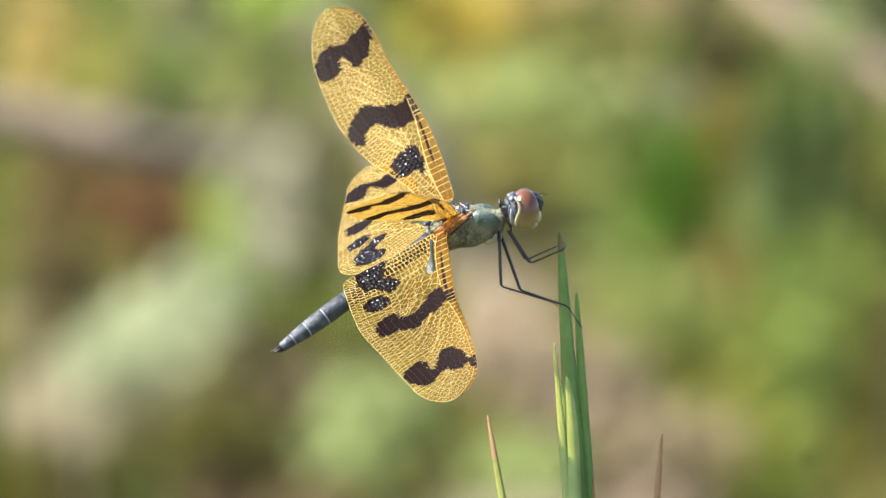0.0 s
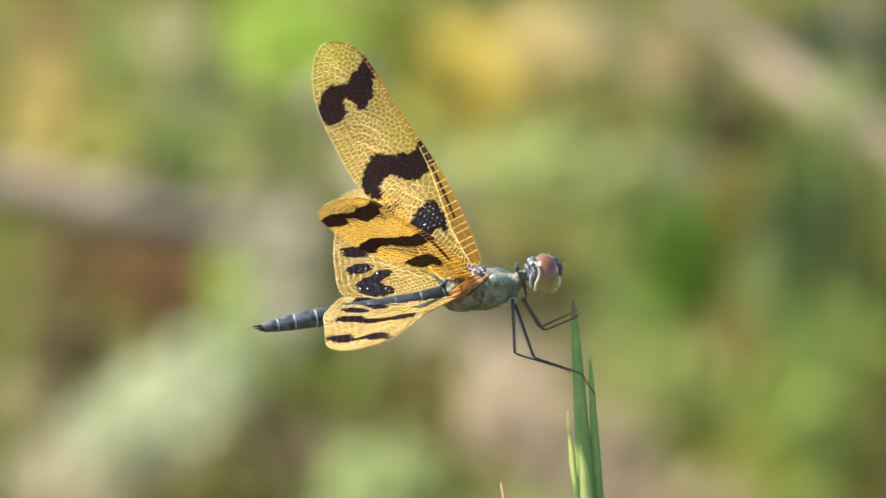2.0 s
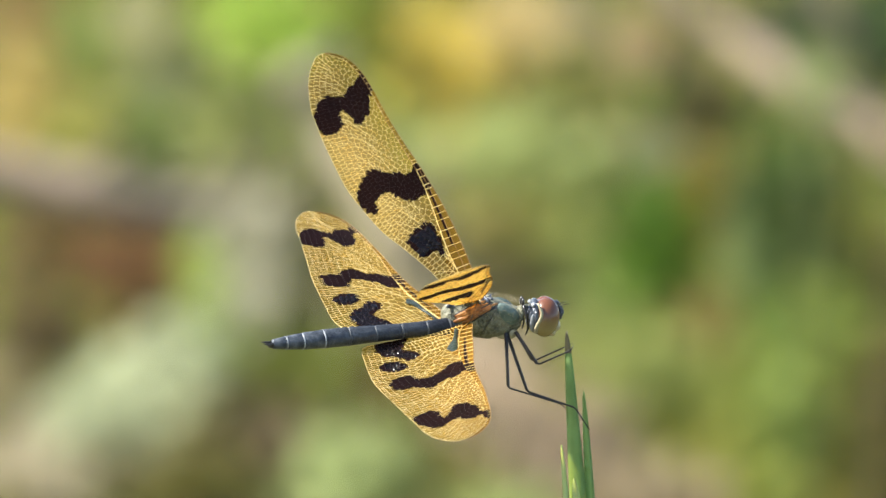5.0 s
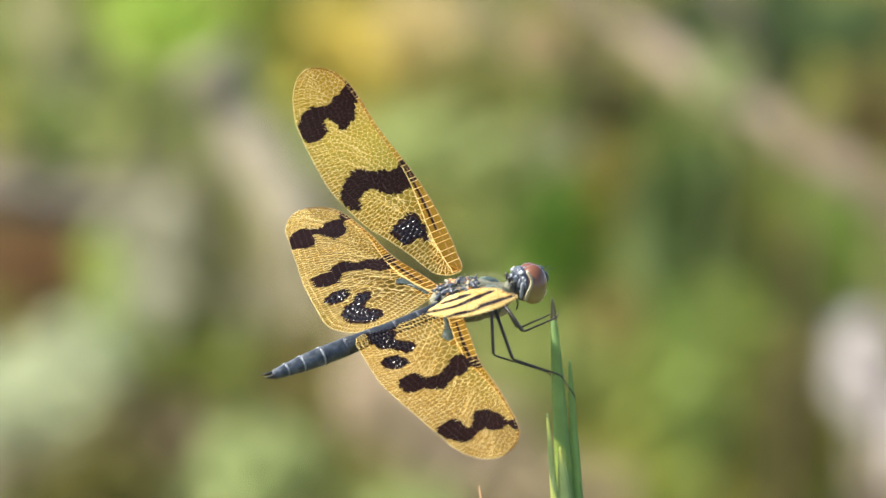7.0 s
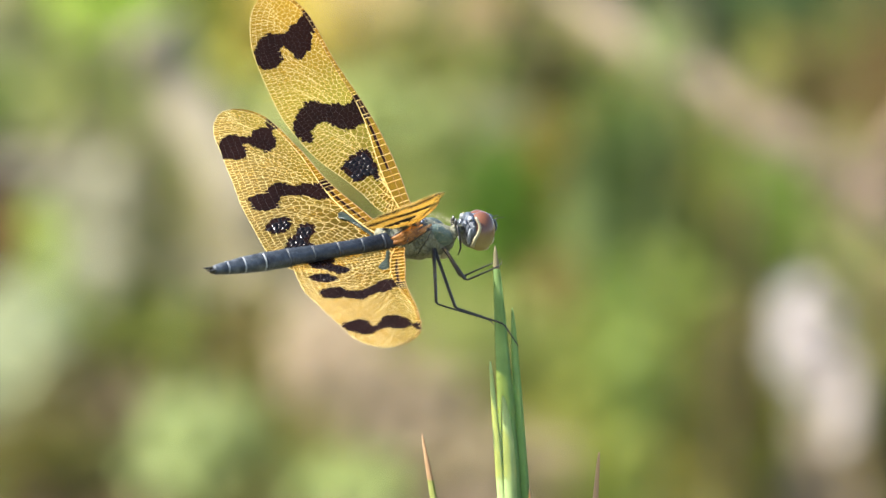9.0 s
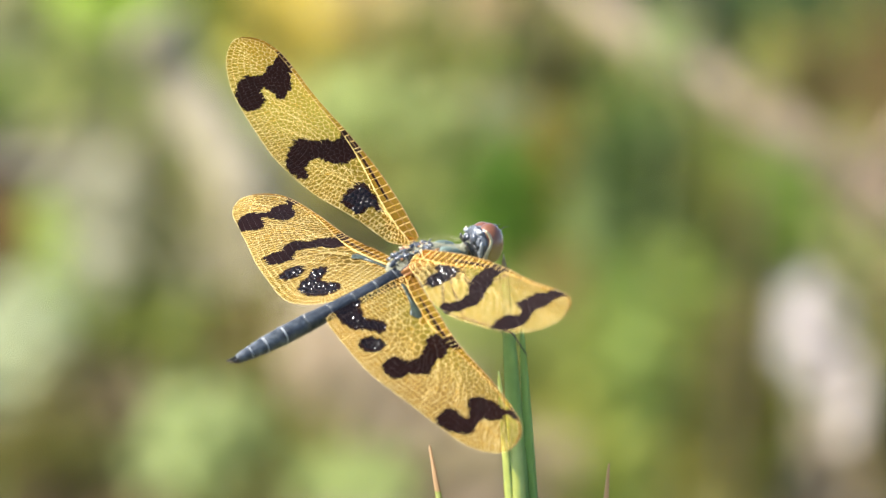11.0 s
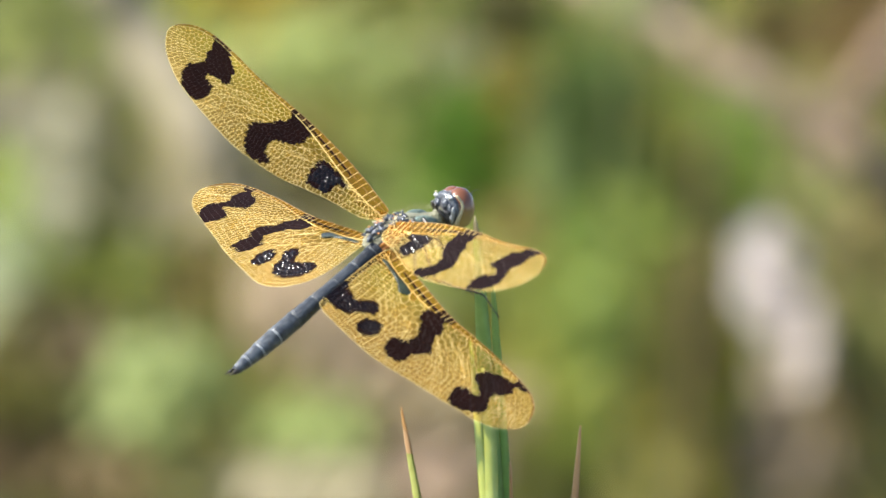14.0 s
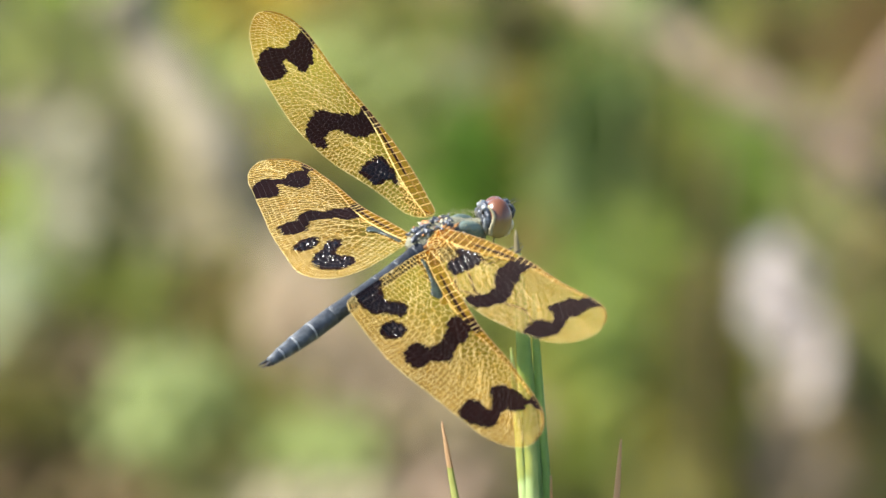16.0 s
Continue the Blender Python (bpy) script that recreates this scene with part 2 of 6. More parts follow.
def eye_material():
    """Compound eye: red-brown above, pale olive below, fine facets."""
    m, ns, ln = mat("compound_eye")
    out = ns.new("ShaderNodeOutputMaterial")
    co = ns.new("ShaderNodeTexCoord")
    sep = ns.new("ShaderNodeSeparateXYZ")
    nz = node(ns, "ShaderNodeTexNoise", Scale=700.0, Detail=2.0)
    ln.new(co.outputs["Object"], sep.inputs[0])
    ln.new(co.outputs["Object"], nz.inputs["Vector"])
    h = ns.new("ShaderNodeMath")
    h.operation = "MULTIPLY_ADD"
    h.inputs[1].default_value = 190.0
    h.inputs[2].default_value = 0.42
    ln.new(sep.outputs["Z"], h.inputs[0])
    w = ns.new("ShaderNodeMath")
    w.operation = "MULTIPLY_ADD"
    w.inputs[1].default_value = 0.12
    ln.new(nz.outputs["Fac"], w.inputs[0])
    ln.new(h.outputs[0], w.inputs[2])
    r = ramp(ns, ((0.10, (0.26, 0.20, 0.075)), (0.30, (0.19, 0.125, 0.045)), (0.44, (0.135, 0.052, 0.022)), (0.9, (0.13, 0.048, 0.024))))
    ln.new(w.outputs[0], r.inputs["Fac"])
    b = node(ns, "ShaderNodeBsdfPrincipled", Roughness=0.25)
    b.inputs["Specular IOR Level"].default_value = 0.5
    ln.new(r.outputs["Color"], b.inputs["Base Color"])
    vor = node(ns, "ShaderNodeTexVoronoi", Scale=9000.0)
    ln.new(co.outputs["Object"], vor.inputs["Vector"])
    bp = node(ns, "ShaderNodeBump", Strength=0.15, Distance=0.00003)
    ln.new(vor.outputs["Distance"], bp.inputs["Height"])
    ln.new(bp.outputs["Normal"], b.inputs["Normal"])
    ln.new(b.outputs[0], out.inputs["Surface"])
    return m


FILM = film_material("amber_wing_film", (0.27, 0.155, 0.045), (0.40, 0.245, 0.085), 0.83, (0.96, 0.755, 0.29), 0.42, 900.0, 0.2, 0.93)
STRIP = film_material("orange_wing_film", (0.26, 0.12, 0.014), (0.36, 0.18, 0.03), 0.52, (0.98, 0.68, 0.18), 0.55, 900.0, 0.06)
DARK = film_material("black_wing_film", (0.006, 0.003, 0.003), (0.016, 0.006, 0.006), 0.05, (0.35, 0.16, 0.08), 0.5, 900.0, 0.06)
DARK_SHINY = film_material("glossy_black_wing_film", (0.004, 0.003, 0.003), (0.010, 0.006, 0.006), 0.03, (0.35, 0.16, 0.08), 0.17, 900.0, 0.4)
TEAL = surface("slate_green_plate", (0.006, 0.010, 0.007), (0.03, 0.042, 0.032), 600, 0.3, 0.0, 0.4, 2600, 0.22)
VEIN = leaf_material("golden_vein", (0.82, 0.61, 0.20), (0.93, 0.76, 0.34), 900, 0.30, 0.25)
RIM = surface("amber_brown_margin", (0.12, 0.06, 0.015), (0.26, 0.15, 0.045), 900, 0.45, 0.0, 0.0, None, 0.3)
VEIN_DARK = surface("black_vein", (0.006, 0.003, 0.003), (0.018, 0.008, 0.008), 900, 0.42, 0.0, 0.0, None, 0.13)
SLATE = surface("slate_blue_cuticle", (0.005, 0.006, 0.009), (0.028, 0.034, 0.045), 420, 0.42, 0.05, 0.35, 3500, 0.25)


def bloomed(m, far, near, low, high):
    """Pale waxy bloom that thickens towards the tail end and gathers in patches."""
    ns, ln = m.node_tree.nodes, m.node_tree.links
    b = next(n for n in ns if n.type == "BSDF_PRINCIPLED")
    r = next(n for n in ns if n.type == "VALTORGB")
    co = next(n for n in ns if n.type == "TEX_COORD")
    sep = ns.new("ShaderNodeSeparateXYZ")
    ln.new(co.outputs["Object"], sep.inputs[0])
    span = ns.new("ShaderNodeMapRange")
    for key, value in (("From Min", near), ("From Max", far), ("To Min", 0.0), ("To Max", 0.9)):
        span.inputs[key].default_value = value
    ln.new(sep.outputs["X"], span.inputs["Value"])
    patch = node(ns, "ShaderNodeTexNoise", Scale=900.0, Detail=3.0)
    ln.new(co.outputs["Object"], patch.inputs["Vector"])
    mul = ns.new("ShaderNodeMath")
    mul.operation = "MULTIPLY"
    ln.new(span.outputs[0], mul.inputs[0])
    ln.new(patch.outputs["Fac"], mul.inputs[1])
    wax = ramp(ns, ((0.3, low), (0.7, high)))
    ln.new(patch.outputs["Fac"], wax.inputs["Fac"])
    mix = ns.new("ShaderNodeMixRGB")
    ln.new(mul.outputs[0], mix.inputs["Fac"])
    ln.new(r.outputs["Color"], mix.inputs["Color1"])
    ln.new(wax.outputs["Color"], mix.inputs["Color2"])
    ln.new(mix.outputs["Color"], b.inputs["Base Color"])


bloomed(SLATE, -0.024, -0.003, (0.05, 0.062, 0.08), (0.18, 0.20, 0.22))
RING = surface("pale_ring_cuticle", (0.13, 0.14, 0.15), (0.30, 0.32, 0.34), 600, 0.35, 0.0, 0.1)
THORAX = surface("green_bronze_cuticle", (0.022, 0.026, 0.016), (0.21, 0.205, 0.135), 650, 0.5, 0.05, 1.0, 2600, 0.35)
ORANGE = surface("orange_cuticle", (0.07, 0.022, 0.006), (0.40, 0.17, 0.042), 700, 0.5, 0.0, 0.3, 3000)
BONE = surface("pale_cuticle", (0.30, 0.27, 0.16), (0.42, 0.38, 0.25), 500, 0.35, 0.0, 0.2)
STEEL = surface("grey_metallic_cuticle", (0.010, 0.010, 0.012), (0.17, 0.17, 0.18), 800, 0.42, 0.1, 0.9, 2600, 0.45)
BLACK = surface("black_cuticle", (0.008, 0.007, 0.007), (0.03, 0.026, 0.024), 900, 0.35, 0.0, 0.3, 4000, 0.5)
SEAM = surface("grey_seam_cuticle", (0.028, 0.034, 0.042), (0.075, 0.085, 0.095), 600, 0.4, 0.0, 0.1)
GUNMETAL = surface("blue_black_metallic_cuticle", (0.008, 0.010, 0.014), (0.075, 0.085, 0.105), 900, 0.30, 0.30, 0.6, 2600, 0.6)
EYE = eye_material()
BLADE = leaf_material("fresh_grass", (0.21, 0.34, 0.12), (0.34, 0.50, 0.20), 90, 0.5, 0.5)
TEALSKIN = surface("blue_green_cuticle", (0.030, 0.050, 0.042), (0.13, 0.175, 0.145), 520, 0.4, 0.15, 0.3, 2600, 0.45)
BLADE_PALE = leaf_material("pale_green_grass", (0.34, 0.45, 0.16), (0.48, 0.60, 0.27), 90, 0.35, 0.45)
BLADE_MIX = leaf_material("olive_grass", (0.21, 0.24, 0.06), (0.35, 0.37, 0.12), 120, 0.3, 0.5)
BLADE_TIP = leaf_material("withered_grass_tip", (0.18, 0.16, 0.09), (0.30, 0.26, 0.16), 120, 0.3, 0.6)
BLADE_RED = leaf_material("reddening_grass", (0.33, 0.20, 0.10), (0.48, 0.31, 0.18), 120, 0.3, 0.5)


# ---------------------------------------------------------------- mesh helpers
def part(name, bm, material, parent=None, label="", smooth=True):
    me = bpy.data.meshes.new(name)
    bm.to_mesh(me)
    bm.free()
    for m in (material if isinstance(material, (list, tuple)) else [material]):
        me.materials.append(m)
    if smooth:
        me.polygons.foreach_set("use_smooth", [True] * len(me.polygons))
    ob = new(name, me)
    ob.parent = parent
    if label:
        ob["label"] = label
    return ob


def raw(name, verts, faces, material, parent=None, label="", smooth=False, slots=None):
    me = bpy.data.meshes.new(name)
    me.from_pydata(verts, [], faces)
    for m in (material if isinstance(material, (list, tuple)) else [material]):
        me.materials.append(m)
    if slots:
        me.polygons.foreach_set("material_index", slots)
    if smooth:
        me.polygons.foreach_set("use_smooth", [True] * len(me.polygons))
    me.update()
    ob = new(name, me)
    ob.parent = parent
    if label:
        ob["label"] = label
    return ob


def loft(bm, rings):
    """Skin closed rings of equal length and cap both ends."""
    made = [[bm.verts.new(p) for p in ring] for ring in rings]
    for a, b in zip(made, made[1:]):
        n = len(a)
        for i in range(n):
            bm.faces.new((a[i], a[(i + 1) % n], b[(i + 1) % n], b[i]))
    bm.faces.new(made[0][::-1])
    bm.faces.new(made[-1])
    bmesh.ops.recalc_face_normals(bm, faces=bm.faces[:])
    return bm


def ellipse_ring(x, cy, cz, ry, rz, n=24):
    return [(x, cy + ry * math.cos(2 * math.pi * i / n), cz + rz * math.sin(2 * math.pi * i / n)) for i in range(n)]


def tube(bm, pts, radii, n=8):
    """A round tube along a bent line with its own radius at each point."""
    pts = [Vector(p) for p in pts]
    rings = []
    for i, p in enumerate(pts):
        d = (pts[min(i + 1, len(pts) - 1)] - pts[max(i - 1, 0)]).normalized()
        side = d.cross(Vector((0.13, 0.9, 0.21))).normalized()
        up = side.cross(d)
        rings.append([p + (side * math.cos(2 * math.pi * k / n) + up * math.sin(2 * math.pi * k / n)) * radii[i] for k in range(n)])
    return loft(bm, rings)


def ball(bm, centre, radii, u=16, v=10, turn=None):
    m = Matrix.Translation(centre) @ (turn or Matrix()) @ Matrix.Diagonal((*radii, 1))
    bmesh.ops.create_uvsphere(bm, u_segments=u, v_segments=v, radius=1.0, matrix=m)
    return bm


def curve(points, per=8, closed=False):
    """A smooth line through points (Catmull-Rom)."""
    pts = [np.array(p, float) for p in points]
    n, out = len(pts), []
    for i in range(n if closed else n - 1):
        g = [pts[(i + k) % n] if closed else pts[min(max(i + k, 0), n - 1)] for k in (-1, 0, 1, 2)]
        for j in range(per):
            s = j / per
            out.append(0.5 * (2 * g[1] + (g[2] - g[0]) * s + (2 * g[0] - 5 * g[1] + 4 * g[2] - g[3]) * s * s + (3 * g[1] - g[0] - 3 * g[2] + g[3]) * s ** 3))
    if not closed:
        out.append(pts[-1])
    return np.array(out)


def inside(poly, x, y):
    a, b = poly, np.roll(poly, -1, axis=0)
    hit = ((a[:, 1] > y) != (b[:, 1] > y)) & (x < (b[:, 0] - a[:, 0]) * (y - a[:, 1]) / (b[:, 1] - a[:, 1] + 1e-12) + a[:, 0])
    return bool(hit.sum() % 2)


def nearest(poly, x, y):
    a, b = poly, np.roll(poly, -1, axis=0)
    d = b - a
    s = np.clip(((np.array((x, y)) - a) * d).sum(1) / ((d * d).sum(1) + 1e-12), 0, 1)
    q = a + d * s[:, None]
    k = ((q - (x, y)) ** 2).sum(1).argmin()
    return q[k]


# ---------------------------------------------------------------- the dragonfly
FORE = dict(
    front=[(-0.1, -0.2), (2.4, -0.9), (4.9, -1.5), (8.9, -2.2), (12.6, -2.6), (17.0, -2.8), (20.6, -2.75), (24.4, -2.8), (28.3, -3.15), (31.4, -3.2), (33.9, -2.5), (35.4, -1.1)],
    back=[(36.0, 0.4), (35.4, 1.8), (33.9, 3.4), (31.9, 4.6), (29.8, 5.5), (27.7, 6.0), (25.3, 6.4), (22.4, 6.8), (19.2, 7.1), (16.3, 6.9), (14.0, 6.6), (11.6, 6.1), (9.4, 5.3), (7.4, 4.6), (5.0, 3.9), (3.0, 3.5), (1.2, 2.9), (-0.1, 1.4)],
    dark=[[(31.9, -3.5), (29.2, -3.6), (28.3, -2.2), (27.0, -1.6), (26.2, -0.5), (25.5, 0.9), (26.6, 1.3), (28.0, 1.8), (28.2, 2.4), (26.8, 2.8), (26.1, 4.0), (26.6, 5.6), (27.9, 6.0), (29.3, 5.4), (30.4, 4.4), (30.9, 3.1), (30.4, 1.8), (29.8, 0.8), (30.4, -0.3), (30.7, -1.5), (31.2, -2.4)],
          [(18.2, -3.0), (15.9, -2.9), (14.2, -2.7), (13.8, -0.8), (13.8, 0.5), (14.8, 1.7), (16.0, 2.5), (16.5, 3.7), (16.0, 4.7), (14.6, 5.6), (15.4, 6.6), (16.9, 6.8), (18.3, 6.1), (19.2, 4.9), (19.9, 3.5), (19.3, 2.2), (18.3, 1.0), (18.0, 0.0), (17.3, -0.8), (17.6, -1.8)],
          [(10.6, 0.5), (9.0, 0.2), (7.2, 0.3), (5.7, 0.9), (6.0, 1.5), (6.9, 1.7), (6.6, 2.8), (6.9, 3.8), (8.3, 4.2), (9.4, 4.4), (10.0, 3.6), (10.5, 2.4)]],
    streak=(6.5, 17.0), teal=[], nodus=17.0)
HIND = dict(
    front=[(-0.3, -0.3), (2.2, -0.5), (5.1, -0.7), (7.6, -0.8), (10.6, -0.9), (13.3, -1.2), (16.3, -1.8), (19.6, -2.5), (23.1, -3.0), (25.4, -3.3), (27.8, -3.3), (29.6, -2.7), (30.9, -1.5)],
    back=[(31.7, 0.2), (31.3, 1.8), (30.1, 3.5), (28.3, 4.9), (26.2, 5.9), (24.2, 6.9), (22.3, 7.8), (20.6, 8.6), (18.6, 9.6), (16.6, 10.6), (14.4, 11.5), (12.2, 12.3), (10.0, 13.1), (7.7, 13.9), (5.6, 14.3), (3.6, 14.0), (1.4, 13.0), (-0.4, 11.0), (-1.2, 8.0), (-0.9, 4.4), (-0.4, 1.8)],
    dark=[[(28.0, -3.5), (25.4, -3.5), (25.2, -2.2), (23.5, -1.5), (22.3, -0.4), (22.0, 1.1), (23.4, 1.8), (24.7, 2.2), (24.8, 2.8), (23.4, 3.2), (22.7, 4.4), (23.7, 5.8), (24.8, 6.4), (26.4, 5.4), (27.5, 4.0), (27.5, 2.6), (26.3, 1.7), (25.9, 0.7), (26.6, -0.4), (26.5, -1.6), (26.0, -2.2), (27.0, -2.6)],
          [(11.8, -1.1), (13.4, -1.4), (13.6, -0.4), (13.2, 0.2), (14.4, 1.3), (14.4, 2.3), (15.4, 3.2), (16.7, 4.3), (16.4, 5.4), (16.0, 6.5), (16.5, 7.8), (16.3, 8.9), (15.0, 9.5), (13.9, 9.2), (13.0, 8.2), (12.8, 7.1), (13.6, 6.1), (13.8, 5.0), (13.0, 3.8), (12.0, 2.9), (10.7, 2.2), (10.2, 1.2), (10.9, 0.0)],
          [(10.0, 7.3), (11.0, 7.8), (11.5, 9.2), (11.2, 10.4), (10.3, 10.9), (9.2, 10.4), (8.6, 9.2), (9.0, 8.0)],
          [(8.3, 6.8), (7.3, 6.0), (6.2, 6.3), (5.7, 7.4), (5.2, 8.2), (3.8, 8.1), (2.4, 7.6), (1.3, 8.0), (1.2, 9.4), (2.2, 10.7), (3.8, 11.6), (5.4, 11.6), (6.7, 10.9), (7.3, 9.8), (7.5, 8.6), (8.2, 8.0)]],
    streak=(3.5, 12.4), teal=[[(6.9, 1.3), (7.2, 1.9), (6.3, 2.6), (5.4, 2.2), (4.0, 1.9), (2.0, 1.75), (0.8, 1.75), (0.8, 1.3), (2.2, 1.25), (4.0, 1.3), (5.4, 1.2)]], nodus=12.0)


def stretched(spec, k):
    """The same wing, longer or shorter along its span."""
    return dict(spec, front=[(u * k, v) for u, v in spec["front"]], back=[(u * k, v) for u, v in spec["back"]], dark=[[(u * k, v) for u, v in p] for p in spec["dark"]])


def slimmer(spec, share):
    """The same wing with a narrower hind part."""
    return dict(spec, back=[(u, v * share) for u, v in spec["back"]])


def trimmed(spec, share):
    """The same wing with a smaller lobe behind the root."""
    return dict(spec, back=[(u, v * (share + (1 - share) * min(1.0, max(0.0, (u - 5.0) / 9.0)))) for u, v in spec["back"]])


def blunt(spec, start, share):
    """The same wing with a blunter tip, worn back past the start of the span given."""
    return dict(spec, front=[(min(u, start + max(u - start, 0) * share), v) for u, v in spec["front"]],
                back=[(min(u, start + max(u - start, 0) * share), v) for u, v in spec["back"]])


def cell_net(inner, back, size, rows, pitch, rnd):
    """Cells of a wing net: ladder rows along the hind margin and a loose honeycomb inside. Returns closed rings of points."""
    lo, hi = inner.min(0), inner.max(0)
    step = 0.14
    gu, gv = np.meshgrid(np.arange(lo[0], hi[0], step), np.arange(lo[1], hi[1], step), indexing="ij")
    spots = np.c_[gu.ravel(), gv.ravel()]
    a, b = inner, np.roll(inner, -1, axis=0)
    odd = np.zeros(len(spots), int)
    for p, q in zip(a, b):
        if p[1] != q[1]:
            odd += ((p[1] > spots[:, 1]) != (q[1] > spots[:, 1])) & (spots[:, 0] < (q[0] - p[0]) * (spots[:, 1] - p[1]) / (q[1] - p[1]) + p[0])
    spots = spots[odd % 2 == 1]
    # ladder rows: cells set square to the hind margin
    run = np.r_[0, np.cumsum(np.hypot(*np.diff(back, axis=0).T))]
    seeds = []
    for r in range(rows):
        depth = 0.34 + 0.66 * r + 0.03 * r * r
        at = np.arange(0.3 + 0.06 * r, run[-1] - 0.2, pitch * (1 + 0.05 * r))
        p = np.c_[np.interp(at, run, back[:, 0]), np.interp(at, run, back[:, 1])]
        q = np.c_[np.interp(at + 0.4, run, back[:, 0]), np.interp(at + 0.4, run, back[:, 1])]
        o = np.c_[np.interp(at - 0.4, run, back[:, 0]), np.interp(at - 0.4, run, back[:, 1])]
        d = q - o
        d /= np.hypot(d[:, 0], d[:, 1])[:, None] + 1e-9
        for k, (x, y) in enumerate(p + np.c_[-d[:, 1], d[:, 0]] * depth):
            x, y = x + rnd.uniform(-0.05, 0.05), y + rnd.uniform(-0.05, 0.05)
            if inside(inner, x, y) and (not seeds or min((x - g[0]) ** 2 + (y - g[1]) ** 2 for g in seeds) > 0.10):
                seeds.append((x, y))
    fixed = len(seeds)
    got = np.zeros((4000, 2))
    got[:fixed] = seeds
    n = fixed
    for k in np.random.RandomState(rnd.randrange(9999)).permutation(len(spots)):
        x, y = spots[k]
        h = size(x, y)
        if ((got[:n] - (x, y)) ** 2).sum(1).min() > (0.84 * h) ** 2:
            got[n] = (x + rnd.uniform(-0.05, 0.05), y + rnd.uniform(-0.05, 0.05))
            n += 1
    got = got[:n]
    for _ in range(2):                     # even out the free cells
        total, count = np.zeros((n, 2)), np.zeros(n)
        for part_ in np.array_split(spots, 40):
            near = ((part_[:, None, :] - got[None]) ** 2).sum(2).argmin(1)
            np.add.at(total, near, part_)
            np.add.at(count, near, 1)
        ok = count > 0
        ok[:fixed] = False
        got[ok] = total[ok] / count[ok, None]
    rings = []
    for k in range(n):
        x, y = got[k]
        dist = ((got - got[k]) ** 2).sum(1)
        order = np.argsort(dist)[1:17]
        reach = 1.3
        ring = [(x - reach, y - reach), (x + reach, y - reach), (x + reach, y + reach), (x - reach, y + reach)]
        for j in order:
            nx, ny = got[j][0] - x, got[j][1] - y
            mid = 0.5 * dist[j]
            kept = []
            for (px, py), (qx, qy) in zip(ring, ring[1:] + ring[:1]):
                sp, sq = (px - x) * nx + (py - y) * ny - mid, (qx - x) * nx + (qy - y) * ny - mid
                if sp <= 0:
                    kept.append((px, py))
                if (sp < 0) != (sq < 0):
                    f = sp / (sp - sq)
                    kept.append((px + (qx - px) * f, py + (qy - py) * f))
            ring = kept
            if len(ring) < 3:
                break
        ring = [tuple(p) if inside(inner, *p) else tuple(nearest(inner, *p)) for p in ring]
        if len(ring) > 2:
            rings.append(((x, y), ring))
    return rings


